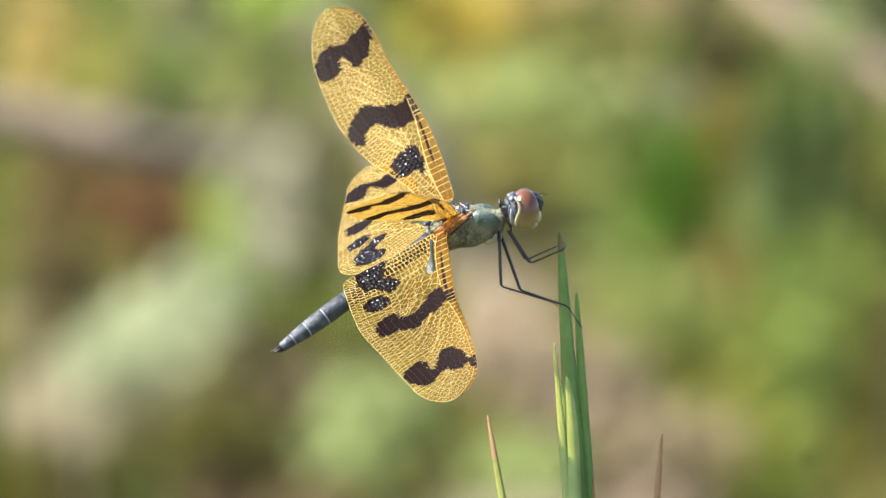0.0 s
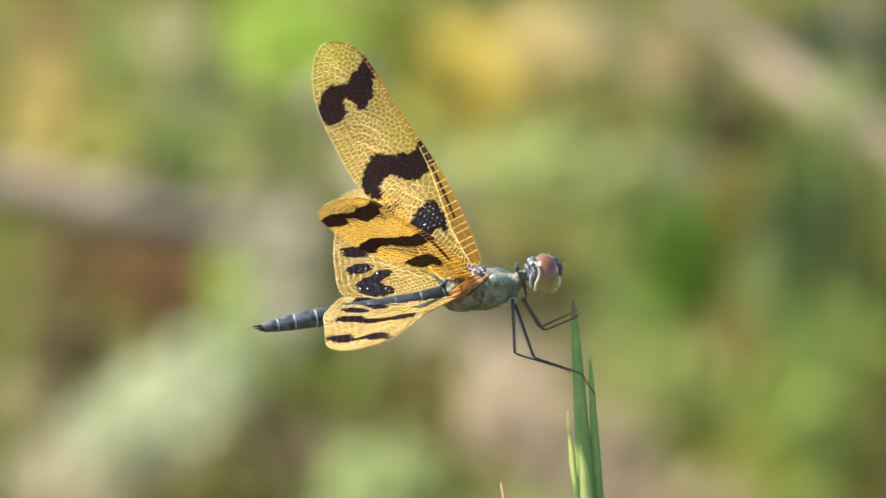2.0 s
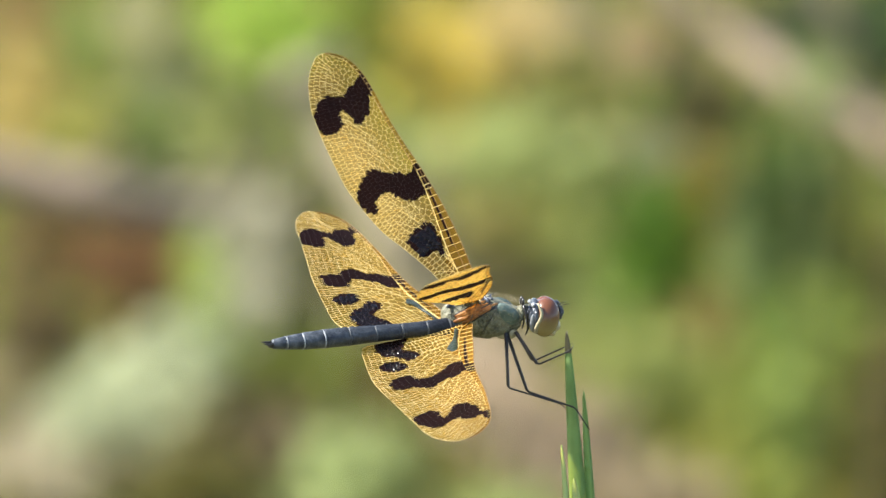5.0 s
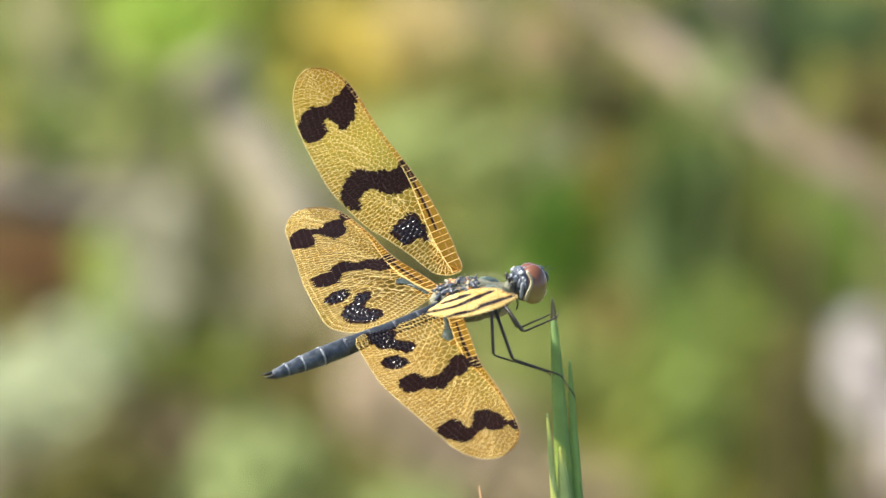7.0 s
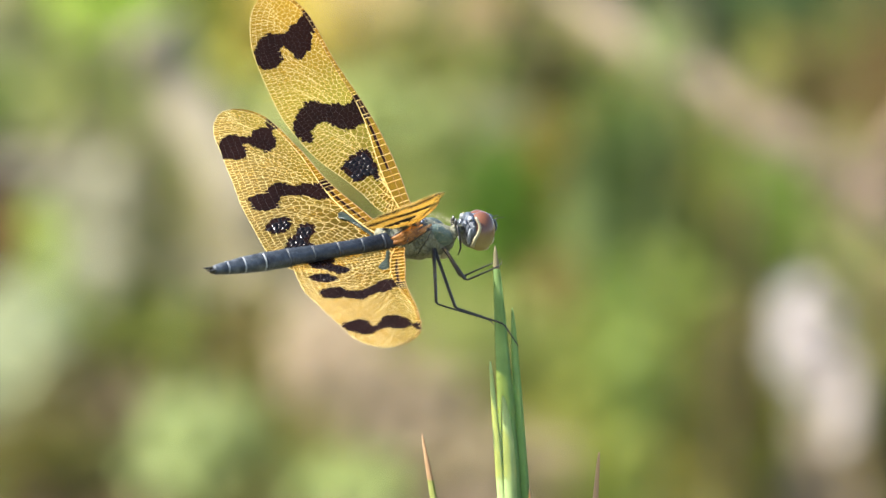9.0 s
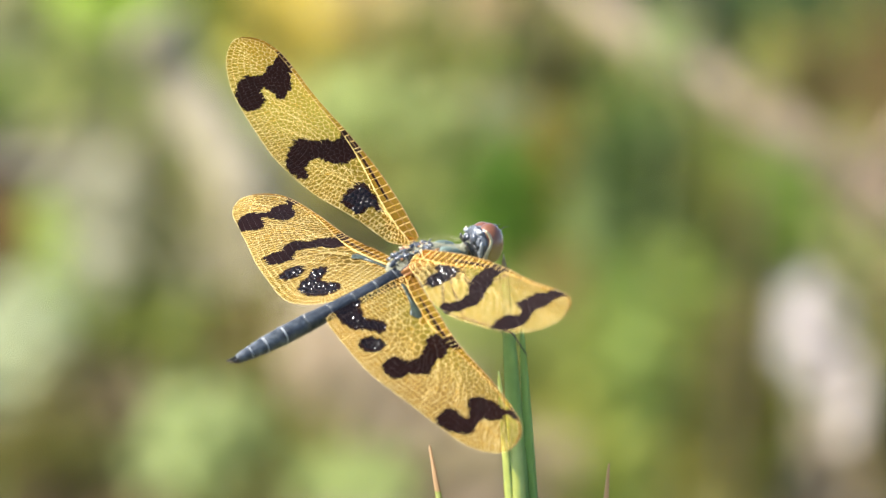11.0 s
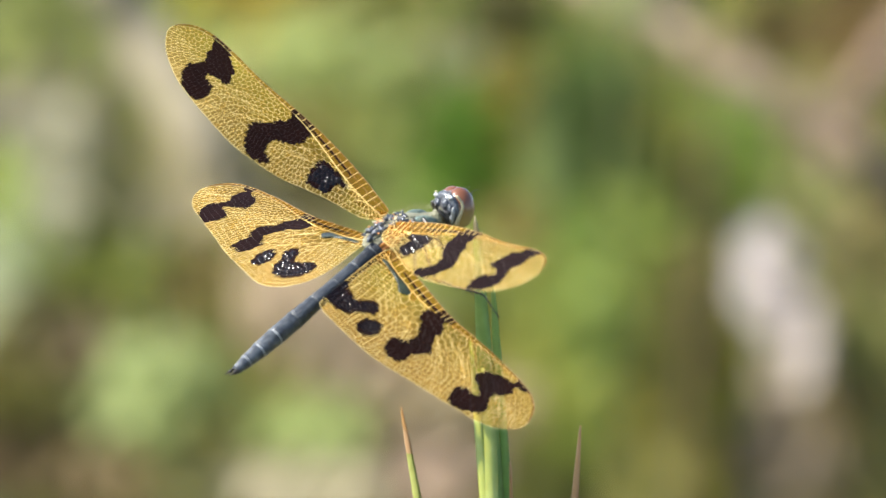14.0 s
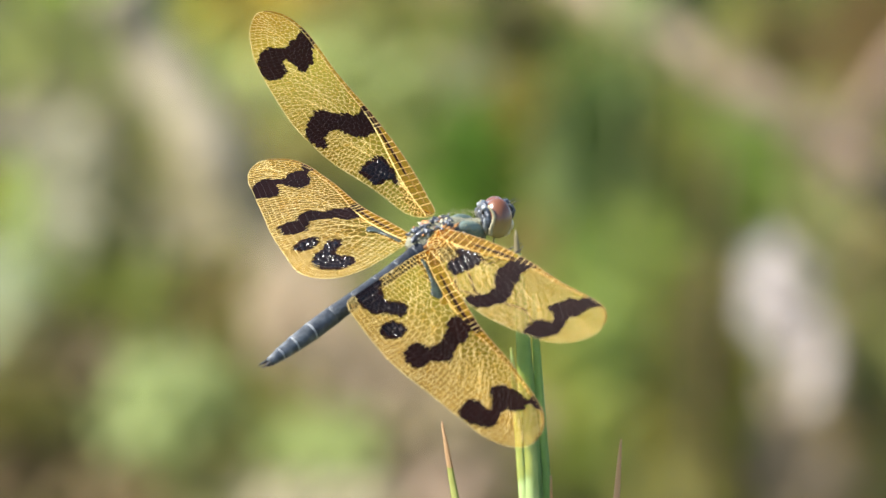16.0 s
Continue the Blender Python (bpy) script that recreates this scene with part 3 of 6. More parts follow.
def wing(spec, name, parent, label, seed):
    """A netted wing: span along x, chord along y. Film cells, domed dark cells and raised veins."""
    rnd = random.Random(seed)
    ring = curve(spec["front"] + spec["back"], 8, True)
    cut = 8 * (len(spec["front"]) - 1) + 5
    front, back = ring[:cut], ring[cut - 1:]
    dark = [curve(p, 4, True) for p in spec["dark"]]
    teal = [curve(p, 4, True) for p in spec["teal"]]
    fore = spec["nodus"] > 15
    strip_w = lambda u: 0.40 + (1.7 if fore else 1.45) * math.exp(-((u - 6.0) / 8.5) ** 2) if u > 0 else 0.7
    tip_u = front[-1][0]
    inner_front = np.array([(u, v + min(strip_w(u), 0.25 + 0.2 * max(tip_u - u, 0))) for u, v in front])
    inner = np.vstack([inner_front, back])
    back_sorted = back[np.argsort(back[:, 0])]
    front_sorted = front[np.argsort(front[:, 0])]
    folds = 6 if fore else 9

    def lift(u, v):
        """Height of the film: fanwise pleats that flatten at the root, and a low camber."""
        top, low = np.interp(u, front_sorted[:, 0], front_sorted[:, 1]), np.interp(u, back_sorted[:, 0], back_sorted[:, 1])
        s = (v - top) / max(low - top, 1.0)
        saw = abs(((s * folds) % 1.0) - 0.5) * 4 - 1
        return 0.010 * saw * min(1, max(0.0, u) / 6) * min(1.0, (low - top) / 6) - 0.010 * (v - 2) ** 2 + 0.0006 * u * u
    
    def is_dark(u, v):
        """Whether the film is dark here: the patches have ragged rims."""
        u, v = u + 0.30 * noise.noise(Vector((u * 1.9, v * 1.9, seed))), v + 0.26 * noise.noise(Vector((u * 1.9, v * 1.9, seed + 9.5)))
        return any(inside(p, u, v) for p in dark)
    glint = dark[2:]                       # the patches near the root have strongly domed cells

    def size(u, v):
        """Cell width: wide behind the root, narrow towards the tip."""
        h = 1.0 - 0.42 * min(1.0, max(0.0, u - 5.0) / 14.0) if fore else 1.06 - 0.44 * min(1.0, max(0.0, u - 8.0) / 11.0)
        if any(inside(p, u, v) for p in glint):
            h = min(h, 0.56)
        return h
    cells = cell_net(inner, back, size, 5 if fore else 7, 0.50, rnd)
    groups = {k: ([], []) for k in (0, 1, 3, 4)}
    edges = {}
    at = lambda u, v, up=0.0: (float(u), float(v), lift(u, v) + up)
    for (cu, cv), ring in cells:
        where = [is_dark(*p) for p in ring]
        mid_dark = is_dark(cu, cv)
        for p, q in zip(ring, ring[1:] + ring[:1]):
            key = tuple(sorted(((round(p[0], 2), round(p[1], 2)), (round(q[0], 2), round(q[1], 2)))))
            edges[key] = is_dark(0.5 * (p[0] + q[0]), 0.5 * (p[1] + q[1]))
        if mid_dark and all(where):        # a whole dark cell: a small dome
            shiny = any(inside(g, cu, cv) for g in glint)
            high = rnd.uniform(0.07, 0.24) if shiny else 0.02
            cu, cv = cu + rnd.uniform(-0.08, 0.08), cv + rnd.uniform(-0.08, 0.08)
            vs, fs = groups[4 if shiny else 1]
            k, n = len(vs), len(ring)
            vs.extend(at(*p) for p in ring)
            vs.extend(at(cu + (p[0] - cu) * 0.55, cv + (p[1] - cv) * 0.55, high * 0.72) for p in ring)
            vs.append(at(cu, cv, high))
            for i in range(n):
                j = (i + 1) % n
                fs.append((k + i, k + j, k + n + j, k + n + i))
                fs.append((k + n + i, k + n + j, k + 2 * n))
        elif mid_dark or any(where):       # on the rim of a patch: the colour ends inside the cell
            for p, q in zip(ring, ring[1:] + ring[:1]):
                half = (0.5 * (p[0] + q[0]), 0.5 * (p[1] + q[1]))
                for a, b in ((p, half), (half, q)):
                    d = 1 if is_dark((a[0] + b[0] + cu) / 3, (a[1] + b[1] + cv) / 3) else 0
                    vs, fs = groups[d]
                    k = len(vs)
                    vs.extend((at(*a), at(*b), at(cu, cv)))
                    fs.append((k, k + 1, k + 2))
        else:
            edge = np.interp(cu, front_sorted[:, 0], front_sorted[:, 1]) + strip_w(cu)
            amber = cu < 12 and cv - edge < 1.5 * (1 - cu / 12)      # the film is deep orange at the root
            vs, fs = groups[3 if amber else 0]
            k = len(vs)
            vs.extend(at(*p, rnd.uniform(-0.02, 0.02)) for p in ring)
            fs.append(tuple(range(k, k + len(ring))))
    streak_a, streak_b = spec["streak"]
    veins = {0: ([], []), 1: ([], []), 2: ([], [])}

    def rod(p, q, r, d):
        vs, fs = veins[d]
        p, q = Vector(p), Vector(q)
        w = q - p
        if w.length < 1e-3:
            return
        w.normalize()
        s = w.cross(Vector((0, 0, 1)))
        s = s.normalized() if s.length > 1e-6 else Vector((1, 0, 0))
        t = s.cross(w)
        k = len(vs)
        for c in (p, q):
            for ang in (0, 90, 180, 270):
                vs.append(tuple(c + (s * math.cos(radians(ang)) + t * math.sin(radians(ang))) * r))
        for n in range(4):
            fs.append((k + n, k + (n + 1) % 4, k + 4 + (n + 1) % 4, k + 4 + n))
    # the strip of long cells behind the fore margin, with a dark line along its middle vein
    n = len(front)
    for i in range(n - 1):
        fa, fb, ia, ib = front[i], front[i + 1], inner_front[i], inner_front[i + 1]
        mid = 0.5 * (fa + fb)
        whole = is_dark(mid[0], mid[1] + 0.3)
        stripe = streak_a < mid[0] < streak_b
        thin = 0.10 + 0.16 * min(1.0, max(0.0, mid[0] - streak_a) / 8)
        stops = (0.0, 0.52 - thin * 0.2, 0.52 + thin, 1.0)
        for lo_, hi_, d in ((stops[0], stops[1], 1 if whole else 3), (stops[1], stops[2], 1 if whole or stripe else 3), (stops[2], stops[3], 1 if whole else 3)):
            vs, fs = groups[d]
            k = len(vs)
            for p, q, f in ((fa, ia, lo_), (fb, ib, lo_), (fb, ib, hi_), (fa, ia, hi_)):
                c = p + (q - p) * f
                vs.append(at(c[0], c[1], 0.12))
            fs.append((k, k + 1, k + 2, k + 3))
        ma, mb = fa + (ia - fa) * 0.46, fb + (ib - fb) * 0.46
        rod(at(fa[0], fa[1], 0.12), at(fb[0], fb[1], 0.12), 0.06 - 0.03 * i / n, 2)
        rod(at(ia[0], ia[1], 0.12), at(ib[0], ib[1], 0.12), 0.05 - 0.03 * i / n, 0 if mid[0] < spec["nodus"] else 2)
        if mid[0] < spec["nodus"]:
            rod(at(ma[0], ma[1], 0.13), at(mb[0], mb[1], 0.13), 0.038, 2)
    bar = 1.2
    while bar < tip_u - 1.5:
        k = int(np.abs(front[:, 0] - bar).argmin())
        slant = lambda p: (float(p[0]) + 0.12 * (p[1] - front[k][1]), float(p[1]), lift(p[0], p[1]) + 0.12)
        over = inner_front[k] + (inner_front[k] - front[k]) * 0.08
        rod(slant(front[k]), slant(over), 0.044 if bar < spec["nodus"] + 2 else 0.028, 0)
        bar += 1.08 if bar < spec["nodus"] else 0.72
    for (a, b), d in edges.items():
        rod(at(*a), at(*b), 0.032 - 0.009 * min(1, max(0, a[0]) / 26), 1 if d else 0)
    for a, b in zip(back, back[1:]):
        rod(at(*a), at(*b), 0.026, 0)
    # long veins fanning from the root
    for reach in (0.20, 0.36, 0.52, 0.68, 0.82):
        far = back[int((1 - reach) * (len(back) - 1))]
        line = curve([np.array((0.3, 0.6)), np.array((far[0] * 0.62, far[1] * 0.28 - 0.2)), far], 16)
        for a, b in zip(line, line[1:]):
            m = 0.5 * (a + b)
            if inside(inner, *m) and m[0] > 3.0:
                rod(at(*a), at(*b), 0.030 - 0.012 * min(1, max(0.0, a[0]) / 22), 1 if is_dark(*m) else 0)
    # close parallel veins that curve from the middle of the outer half to the hind margin
    run = np.r_[0, np.cumsum(np.hypot(*np.diff(back, axis=0).T))]
    stop = run[int(np.abs(back[:, 0] - 11.0)[: len(back) * 3 // 4].argmin())]
    for s in np.arange(0.5, stop, 0.74):
        s += rnd.uniform(-0.08, 0.08)
        far = np.array((np.interp(s, run, back[:, 0]), np.interp(s, run, back[:, 1])))
        top = np.interp(far[0], front_sorted[:, 0], front_sorted[:, 1])
        deep = rnd.uniform(0.50, 0.72) * (far[1] - top)
        start = far + np.array((-0.85 * deep - 1.2, -deep))
        line = curve([start, start * 0.5 + far * 0.5 + np.array((0.25, -0.10)) * deep, far], 5)
        for a, b in zip(line, line[1:]):
            m = 0.5 * (a + b)
            if inside(inner, *m):
                rod(at(*a), at(*b), 0.020, 1 if is_dark(*m) else 0)
    mmv = lambda vs: [(x * MM, y * MM, z * MM) for x, y, z in vs]
    ob = raw(name, mmv(groups[0][0]), groups[0][1], FILM, parent, label)
    raw("dark_band", mmv(groups[1][0]), groups[1][1], DARK, ob, "black-brown bands of wing film", True)
    spots = raw("dark_spot", mmv(groups[4][0]), groups[4][1], DARK_SHINY, ob, "glittering black domed cells near the wing root", True)
    tagged(spots, kind="stuff")
    raw("margin_strip", mmv(groups[3][0]), groups[3][1], STRIP, ob, "deep orange film along the fore margin")
    for patch in teal:                     # smooth glossy plates, low domes
        mid = patch.mean(0)
        vs, fs, k = [], [], len(patch)
        for way in (1, -1):
            o = len(vs)
            vs += [at(*p) for p in patch] + [at(*(mid + (p - mid) * 0.8), 0.15 * way) for p in patch] + [at(*(mid + (p - mid) * 0.4), 0.22 * way) for p in patch] + [at(*mid, 0.24 * way)]
            fs += [(o + r * k + i, o + r * k + (i + 1) % k, o + (r + 1) * k + (i + 1) % k, o + (r + 1) * k + i) for r in (0, 1) for i in range(k)]
            fs += [(o + 2 * k + i, o + 2 * k + (i + 1) % k, o + 3 * k) for i in range(k)]
        raw("root_patch", mmv(vs), fs, TEAL, ob, "glossy slate green plate at the wing root", True)
    raw("vein_net", mmv(veins[0][0]), veins[0][1], VEIN, ob, "golden yellow veins", True)
    raw("margin_vein", mmv(veins[2][0]), veins[2][1], RIM, ob, "amber-brown rim of the wing", True)
    raw("dark_vein_net", mmv(veins[1][0]), veins[1][1], VEIN_DARK, ob, "glossy black veins", True)
    return ob


def thorax_part(parent):
    bm = bmesh.new()
    prof = [(-3.4, -1.5, 0.9, 0.9), (-2.6, -1.6, 1.8, 1.8), (-1.2, -1.6, 2.3, 2.3), (0.8, -1.4, 2.45, 2.65), (2.8, -1.45, 2.25, 2.6), (4.4, -1.7, 1.85, 2.25),
            (5.6, -1.85, 1.5, 1.95), (6.3, -1.6, 1.2, 1.6), (6.8, -0.9, 1.05, 1.25), (7.2, -0.5, 0.75, 0.8), (8.2, -0.2, 0.6, 0.65)]

    def boxy(px, cz, ry, rz):
        """A ring between an ellipse and a box, keeled above."""
        out = []
        for i in range(32):
            t = 2 * math.pi * i / 32
            c, q = math.cos(t), math.sin(t)
            y, z = ry * math.copysign(abs(c) ** 0.8, c), rz * math.copysign(abs(q) ** 0.85, q)
            out.append((px * MM, y * MM * (1 - 0.10 * max(0, q)), (cz + z) * MM))
        return out
    fine = curve(prof, 4)
    rings = [boxy(*(float(k) for k in p)) for p in fine]
    rings = [[Vector(p) * (1 + 0.05 * noise.noise(Vector(p) * 900) + 0.025 * noise.noise(Vector(p) * 2500)) for p in ring] for ring in rings]
    loft(bm, rings)
    ob = part("thorax", bm, THORAX, parent, "green-bronze hairy thorax")
    rnd = random.Random(5)

    def sclerites(name, material, count, low, high, label, flank):
        """Small uneven plates and ridges about the wing roots."""
        bm = bmesh.new()
        for _ in range(count):
            x = rnd.uniform(-2.4, 3.4) if flank else rnd.uniform(-2.6, 2.4)
            a = radians(rnd.uniform(8, 58) if flank else rnd.uniform(55, 90))
            y = rnd.choice((-1, 1)) * 2.25 * math.cos(a) * (1 - 0.03 * x * x)
            top = -1.4 + (2.65 - 0.08 * (x - 1.0) ** 2) * math.sin(a)
            long = rnd.uniform(low, high)
            turn = pose(0, 0, 0, rnd.uniform(-30, 30), rnd.uniform(-30, 30), rnd.uniform(0, 180))
            ball(bm, Vector((x, y, top + rnd.uniform(-0.1, 0.15))) * MM, (long * MM, long * rnd.uniform(0.16, 0.36) * MM, long * rnd.uniform(0.2, 0.4) * MM), 9, 6, turn)
        tagged(part(name, bm, material, ob, label), kind="stuff")
    for side in (-1, 1):
        bm = bmesh.new()
        ball(bm, Vector((4.3, side * 0.95, -0.85)) * MM, (2.1 * MM, 1.08 * MM, 1.55 * MM), 18, 12, pose(0, 0, 0, side * -20, 24, 0))
        part("shoulder_plate", bm, TEALSKIN, ob, "smooth blue-green shoulder plate")
        bm = bmesh.new()
        ball(bm, Vector((5.4, side * 0.9, -3.2)) * MM, (0.8 * MM, 0.7 * MM, 0.75 * MM), 12, 8)
        ball(bm, Vector((4.4, side * 1.0, -3.4)) * MM, (0.8 * MM, 0.7 * MM, 0.6 * MM), 12, 8)
        part("hip", bm, BONE, ob, "pale hip joints of the legs")

    def ridges(name, material, count, thick, label):
        """Slanting folds of skin that carry the wings, from the rear flank up to the shoulder."""
        bm = bmesh.new()
        for _ in range(count):
            side, k = rnd.choice((-1, 1)), rnd.uniform(-0.9, 1.3)
            a0, a1, cut = rnd.uniform(-10, 12), rnd.uniform(46, 74), rnd.uniform(0.0, 0.5)
            line = []
            for s in (cut, cut + 0.2, cut + 0.38, cut + 0.5):
                a = radians(a0 + (a1 - a0) * s)
                x = -1.9 + 4.4 * s + k + rnd.uniform(-0.15, 0.15)
                swell = 1.03 - 0.022 * (x - 1.0) ** 2
                line.append(Vector((x, side * 2.42 * math.cos(a) * swell, -1.4 + 2.62 * math.sin(a) * swell)) * MM)
            tube(bm, line, [thick * q * rnd.uniform(0.7, 1.3) * MM for q in (0.5, 1.0, 0.9, 0.4)], 7)
        tagged(part(name, bm, material, ob, label), kind="stuff")
    ridges("wing_root", ORANGE, 74, 0.27, "orange-brown folds at the wing roots")
    ridges("wing_root_fold", BLACK, 60, 0.19, "dark folds at the wing roots")
    ridges("wing_root_ridge", BONE, 10, 0.12, "pale ridges at the wing roots")
    sclerites("back_plate", GUNMETAL, 58, 0.4, 1.1, "dark metallic plates between the wings", False)
    sclerites("back_ridge", ORANGE, 13, 0.3, 0.9, "orange-brown ridges between the wings", False)
    sclerites("pale_ridge", BONE, 22, 0.3, 0.8, "pale ridges between the wings", False)
    bm = bmesh.new()
    for s in (-1, 1):
        ball(bm, Vector((6.7, s * 0.5, 0.75)) * MM, (0.2 * MM, 0.4 * MM, 0.55 * MM), 10, 7)
        tube(bm, [Vector(p) * MM for p in ((6.7, s * 1.2, 0.6), (7.2, s * 1.4, -1.0), (7.5, s * 1.3, -2.4), (7.3, s * 1.2, -3.3))], [0.15 * MM, 0.15 * MM, 0.12 * MM, 0.08 * MM], 6)
    part("collar", bm, BLACK, ob, "black collar with folded fore legs")
    # side seams and hair
    for s in (-1, 1):
        for x0, x1 in ((3.4, 1.4), (0.6, -0.9)):
            bm = bmesh.new()
            tube(bm, [(x * MM, s * y * MM, z * MM) for x, y, z in ((x0, 1.75, 1.2), ((x0 + x1) / 2, 2.62, -0.7), (x1, 2.2, -3.0))], [0.04 * MM, 0.06 * MM, 0.04 * MM], 5)
            part("side_seam", bm, BLACK, ob)
    verts, faces = [], []
    for _ in range(1500):
        a, x = rnd.uniform(0, 2 * math.pi), rnd.uniform(-2.5, 6.4)
        rz = 2.9 * math.sqrt(max(0.05, 1 - ((x - 2.0) / 5.6) ** 2))
        ry = 2.5 * math.sqrt(max(0.05, 1 - ((x - 2.0) / 5.6) ** 2))
        p = Vector((x, ry * math.cos(a), -1.3 + rz * math.sin(a)))
        d = (Vector((rnd.uniform(-.5, .5), math.cos(a), math.sin(a))) + Vector([rnd.uniform(-.4, .4) for _ in range(3)])).normalized()
        q = p + d * rnd.uniform(0.35, 0.8)
        w = d.cross(Vector((1, 0.2, 0.1))).normalized() * 0.012
        k = len(verts)
        verts += [tuple((p - w) * MM), tuple((p + w) * MM), tuple(q * MM)]
        faces.append((k, k + 1, k + 2))
    hair = raw("hair", verts, faces, BONE, ob, "fine pale hairs")
    tagged(hair, kind="stuff")
    return ob


def head_part(parent):
    bm = bmesh.new()
    ball(bm, Vector((-0.2, 0, -0.5)) * MM, (1.9 * MM, 2.5 * MM, 2.2 * MM), 24, 16)
    ob = part("head", bm, STEEL, parent, "grey metallic head")
    for s in (-1, 1):
        bm = bmesh.new()
        ball(bm, Vector((0.15, s * 0.95, -0.45)) * MM, (1.8 * MM, 1.8 * MM, 2.5 * MM), 32, 22, pose(0, 0, 0, s * 12, 8, s * 4))
        eye = part("eye", bm, EYE, ob, "red-brown eye, olive below, glossy")
        bm = bmesh.new()                   # the pale rim behind each eye
        rim = [Vector((-1.12 + 0.55 * abs(math.cos(a)) ** 3, s * (0.95 + 1.62 * math.cos(a * 0.62)), -0.45 - 2.35 * math.sin(a * 0.62 - 0.25))) * MM for a in [k * 0.22 for k in range(-5, 9)]]
        tube(bm, rim, [(0.14 + 0.16 * i / len(rim)) * MM for i in range(len(rim))], 8)
        part("eye_rim", bm, BONE, eye, "cream rim behind the eye")
    bm = bmesh.new()
    ball(bm, Vector((1.75, 0, 0.0)) * MM, (0.75 * MM, 0.9 * MM, 0.9 * MM), 16, 10)
    ball(bm, Vector((1.5, 0, 1.1)) * MM, (0.6 * MM, 0.5 * MM, 0.55 * MM), 12, 8)
    rnd = random.Random(12)
    for _ in range(40):                    # pitted, glittering front
        a, b = rnd.uniform(-1.2, 1.2), rnd.uniform(-0.9, 1.3)
        ball(bm, Vector((1.75 + 0.72 * math.cos(a) * math.cos(b), 0.95 * math.sin(a), 0.05 + 0.95 * math.sin(b))) * MM, (0.16 * MM, 0.17 * MM, 0.15 * MM), 7, 5)
    part("forehead", bm, GUNMETAL, ob, "dark metallic forehead")
    bm = bmesh.new()
    ball(bm, Vector((1.55, 0, -1.5)) * MM, (0.7 * MM, 1.2 * MM, 0.9 * MM), 16, 10)
    ball(bm, Vector((1.0, 0, -2.4)) * MM, (0.7 * MM, 1.0 * MM, 0.6 * MM), 14, 9)
    part("face", bm, BONE, ob, "pale yellowish face and lip")
    for s in (-1, 1):
        bm = bmesh.new()
        tube(bm, [Vector(p) * MM for p in ((1.9, s * 0.5, 0.7), (2.5, s * 0.8, 1.2), (3.2, s * 1.1, 1.3))], [0.09 * MM, 0.06 * MM, 0.03 * MM], 5)
        part("antenna", bm, BLACK, ob)
    bm = bmesh.new()
    ball(bm, Vector((-1.15, 0, -0.35)) * MM, (0.75 * MM, 2.5 * MM, 2.2 * MM), 18, 12)
    for s in (-1, 1):
        ball(bm, Vector((-1.9, s * 0.8, 0.3)) * MM, (0.4 * MM, 0.7 * MM, 0.7 * MM), 10, 8)
        ball(bm, Vector((-1.75, s * 1.5, -0.4)) * MM, (0.35 * MM, 0.55 * MM, 0.9 * MM), 10, 8)
    part("nape", bm, GUNMETAL, ob, "blue-black metallic back of the head")
    for s in (-1, 1):
        bm = bmesh.new()
        ball(bm, Vector((-1.62, s * 1.75, -1.0)) * MM, (0.32 * MM, 0.34 * MM, 1.15 * MM), 12, 8, pose(0, 0, 0, s * -18, 0, 0))
        ball(bm, Vector((-1.5, s * 1.45, 1.15)) * MM, (0.28 * MM, 0.6 * MM, 0.32 * MM), 10, 7)
        part("nape_spot", bm, RING, ob, "pale patch behind the eye")
    return ob


def abdomen_part(parent):
    """Ten ringed segments, swollen at the root, parallel, then tapering to two claspers."""
    marks = [2.5, 0.8, -1.6, -4.6, -8.0, -11.6, -15.2, -18.6, -21.4, -23.6, -25.4]
    width = [1.3, 1.38, 1.18, 1.04, 1.02, 1.10, 1.24, 1.24, 1.10, 0.88, 0.62]
    first = None
    for i in range(10):
        bm = bmesh.new()
        a, b = marks[i], marks[i + 1]
        wa, wb = width[i], width[i + 1]
        rings = []
        for s, k in ((0, 0.93), (0.06, 1.0), (0.35, 1.0), (0.7, 1.0), (0.92, 1.02), (1.0, 0.95)):
            x, w = a + (b - a) * s, (wa + (wb - wa) * s) * k
            ring = []
            for q in range(20):
                t = 2 * math.pi * q / 20
                y, z = w * math.cos(t), 0.9 * w * math.sin(t)
                z += 0.16 * w * max(0.0, 1 - abs(y) / (0.5 * w)) if z > 0 else 0
                ring.append((x * MM, y * MM, z * MM))
            rings.append(ring)
        loft(bm, rings)
        if first is None:
            first = part("abdomen", bm, SLATE, parent, "slate blue-grey abdomen of ten rings")
        else:
            part("segment", bm, SLATE, first)
            bm = bmesh.new()
            loft(bm, [[(p * MM, y * MM, z * MM) for p, y, z in ellipse_ring(x, 0, 0.02, wa * k, 0.95 * wa * k, 20)] for x, k in ((a + 0.10, 0.98), (a + 0.05, 1.025), (a - 0.05, 1.025), (a - 0.10, 0.98))])
            part("seam_ring", bm, RING if i > 6 else SEAM, first, "pale ring between segments" if i > 6 else "")
    bm = bmesh.new()
    for s in (-1, 1):
        tube(bm, [Vector(p) * MM for p in ((-25.2, s * 0.35, 0.1), (-26.0, s * 0.5, 0.15), (-26.8, s * 0.42, 0.3))], [0.22 * MM, 0.18 * MM, 0.04 * MM], 6)
    ball(bm, Vector((-25.5, 0, -0.15)) * MM, (0.5 * MM, 0.4 * MM, 0.3 * MM), 10, 7)
    part("clasper", bm, BLACK, first, "dark forked tail claspers")
    return first


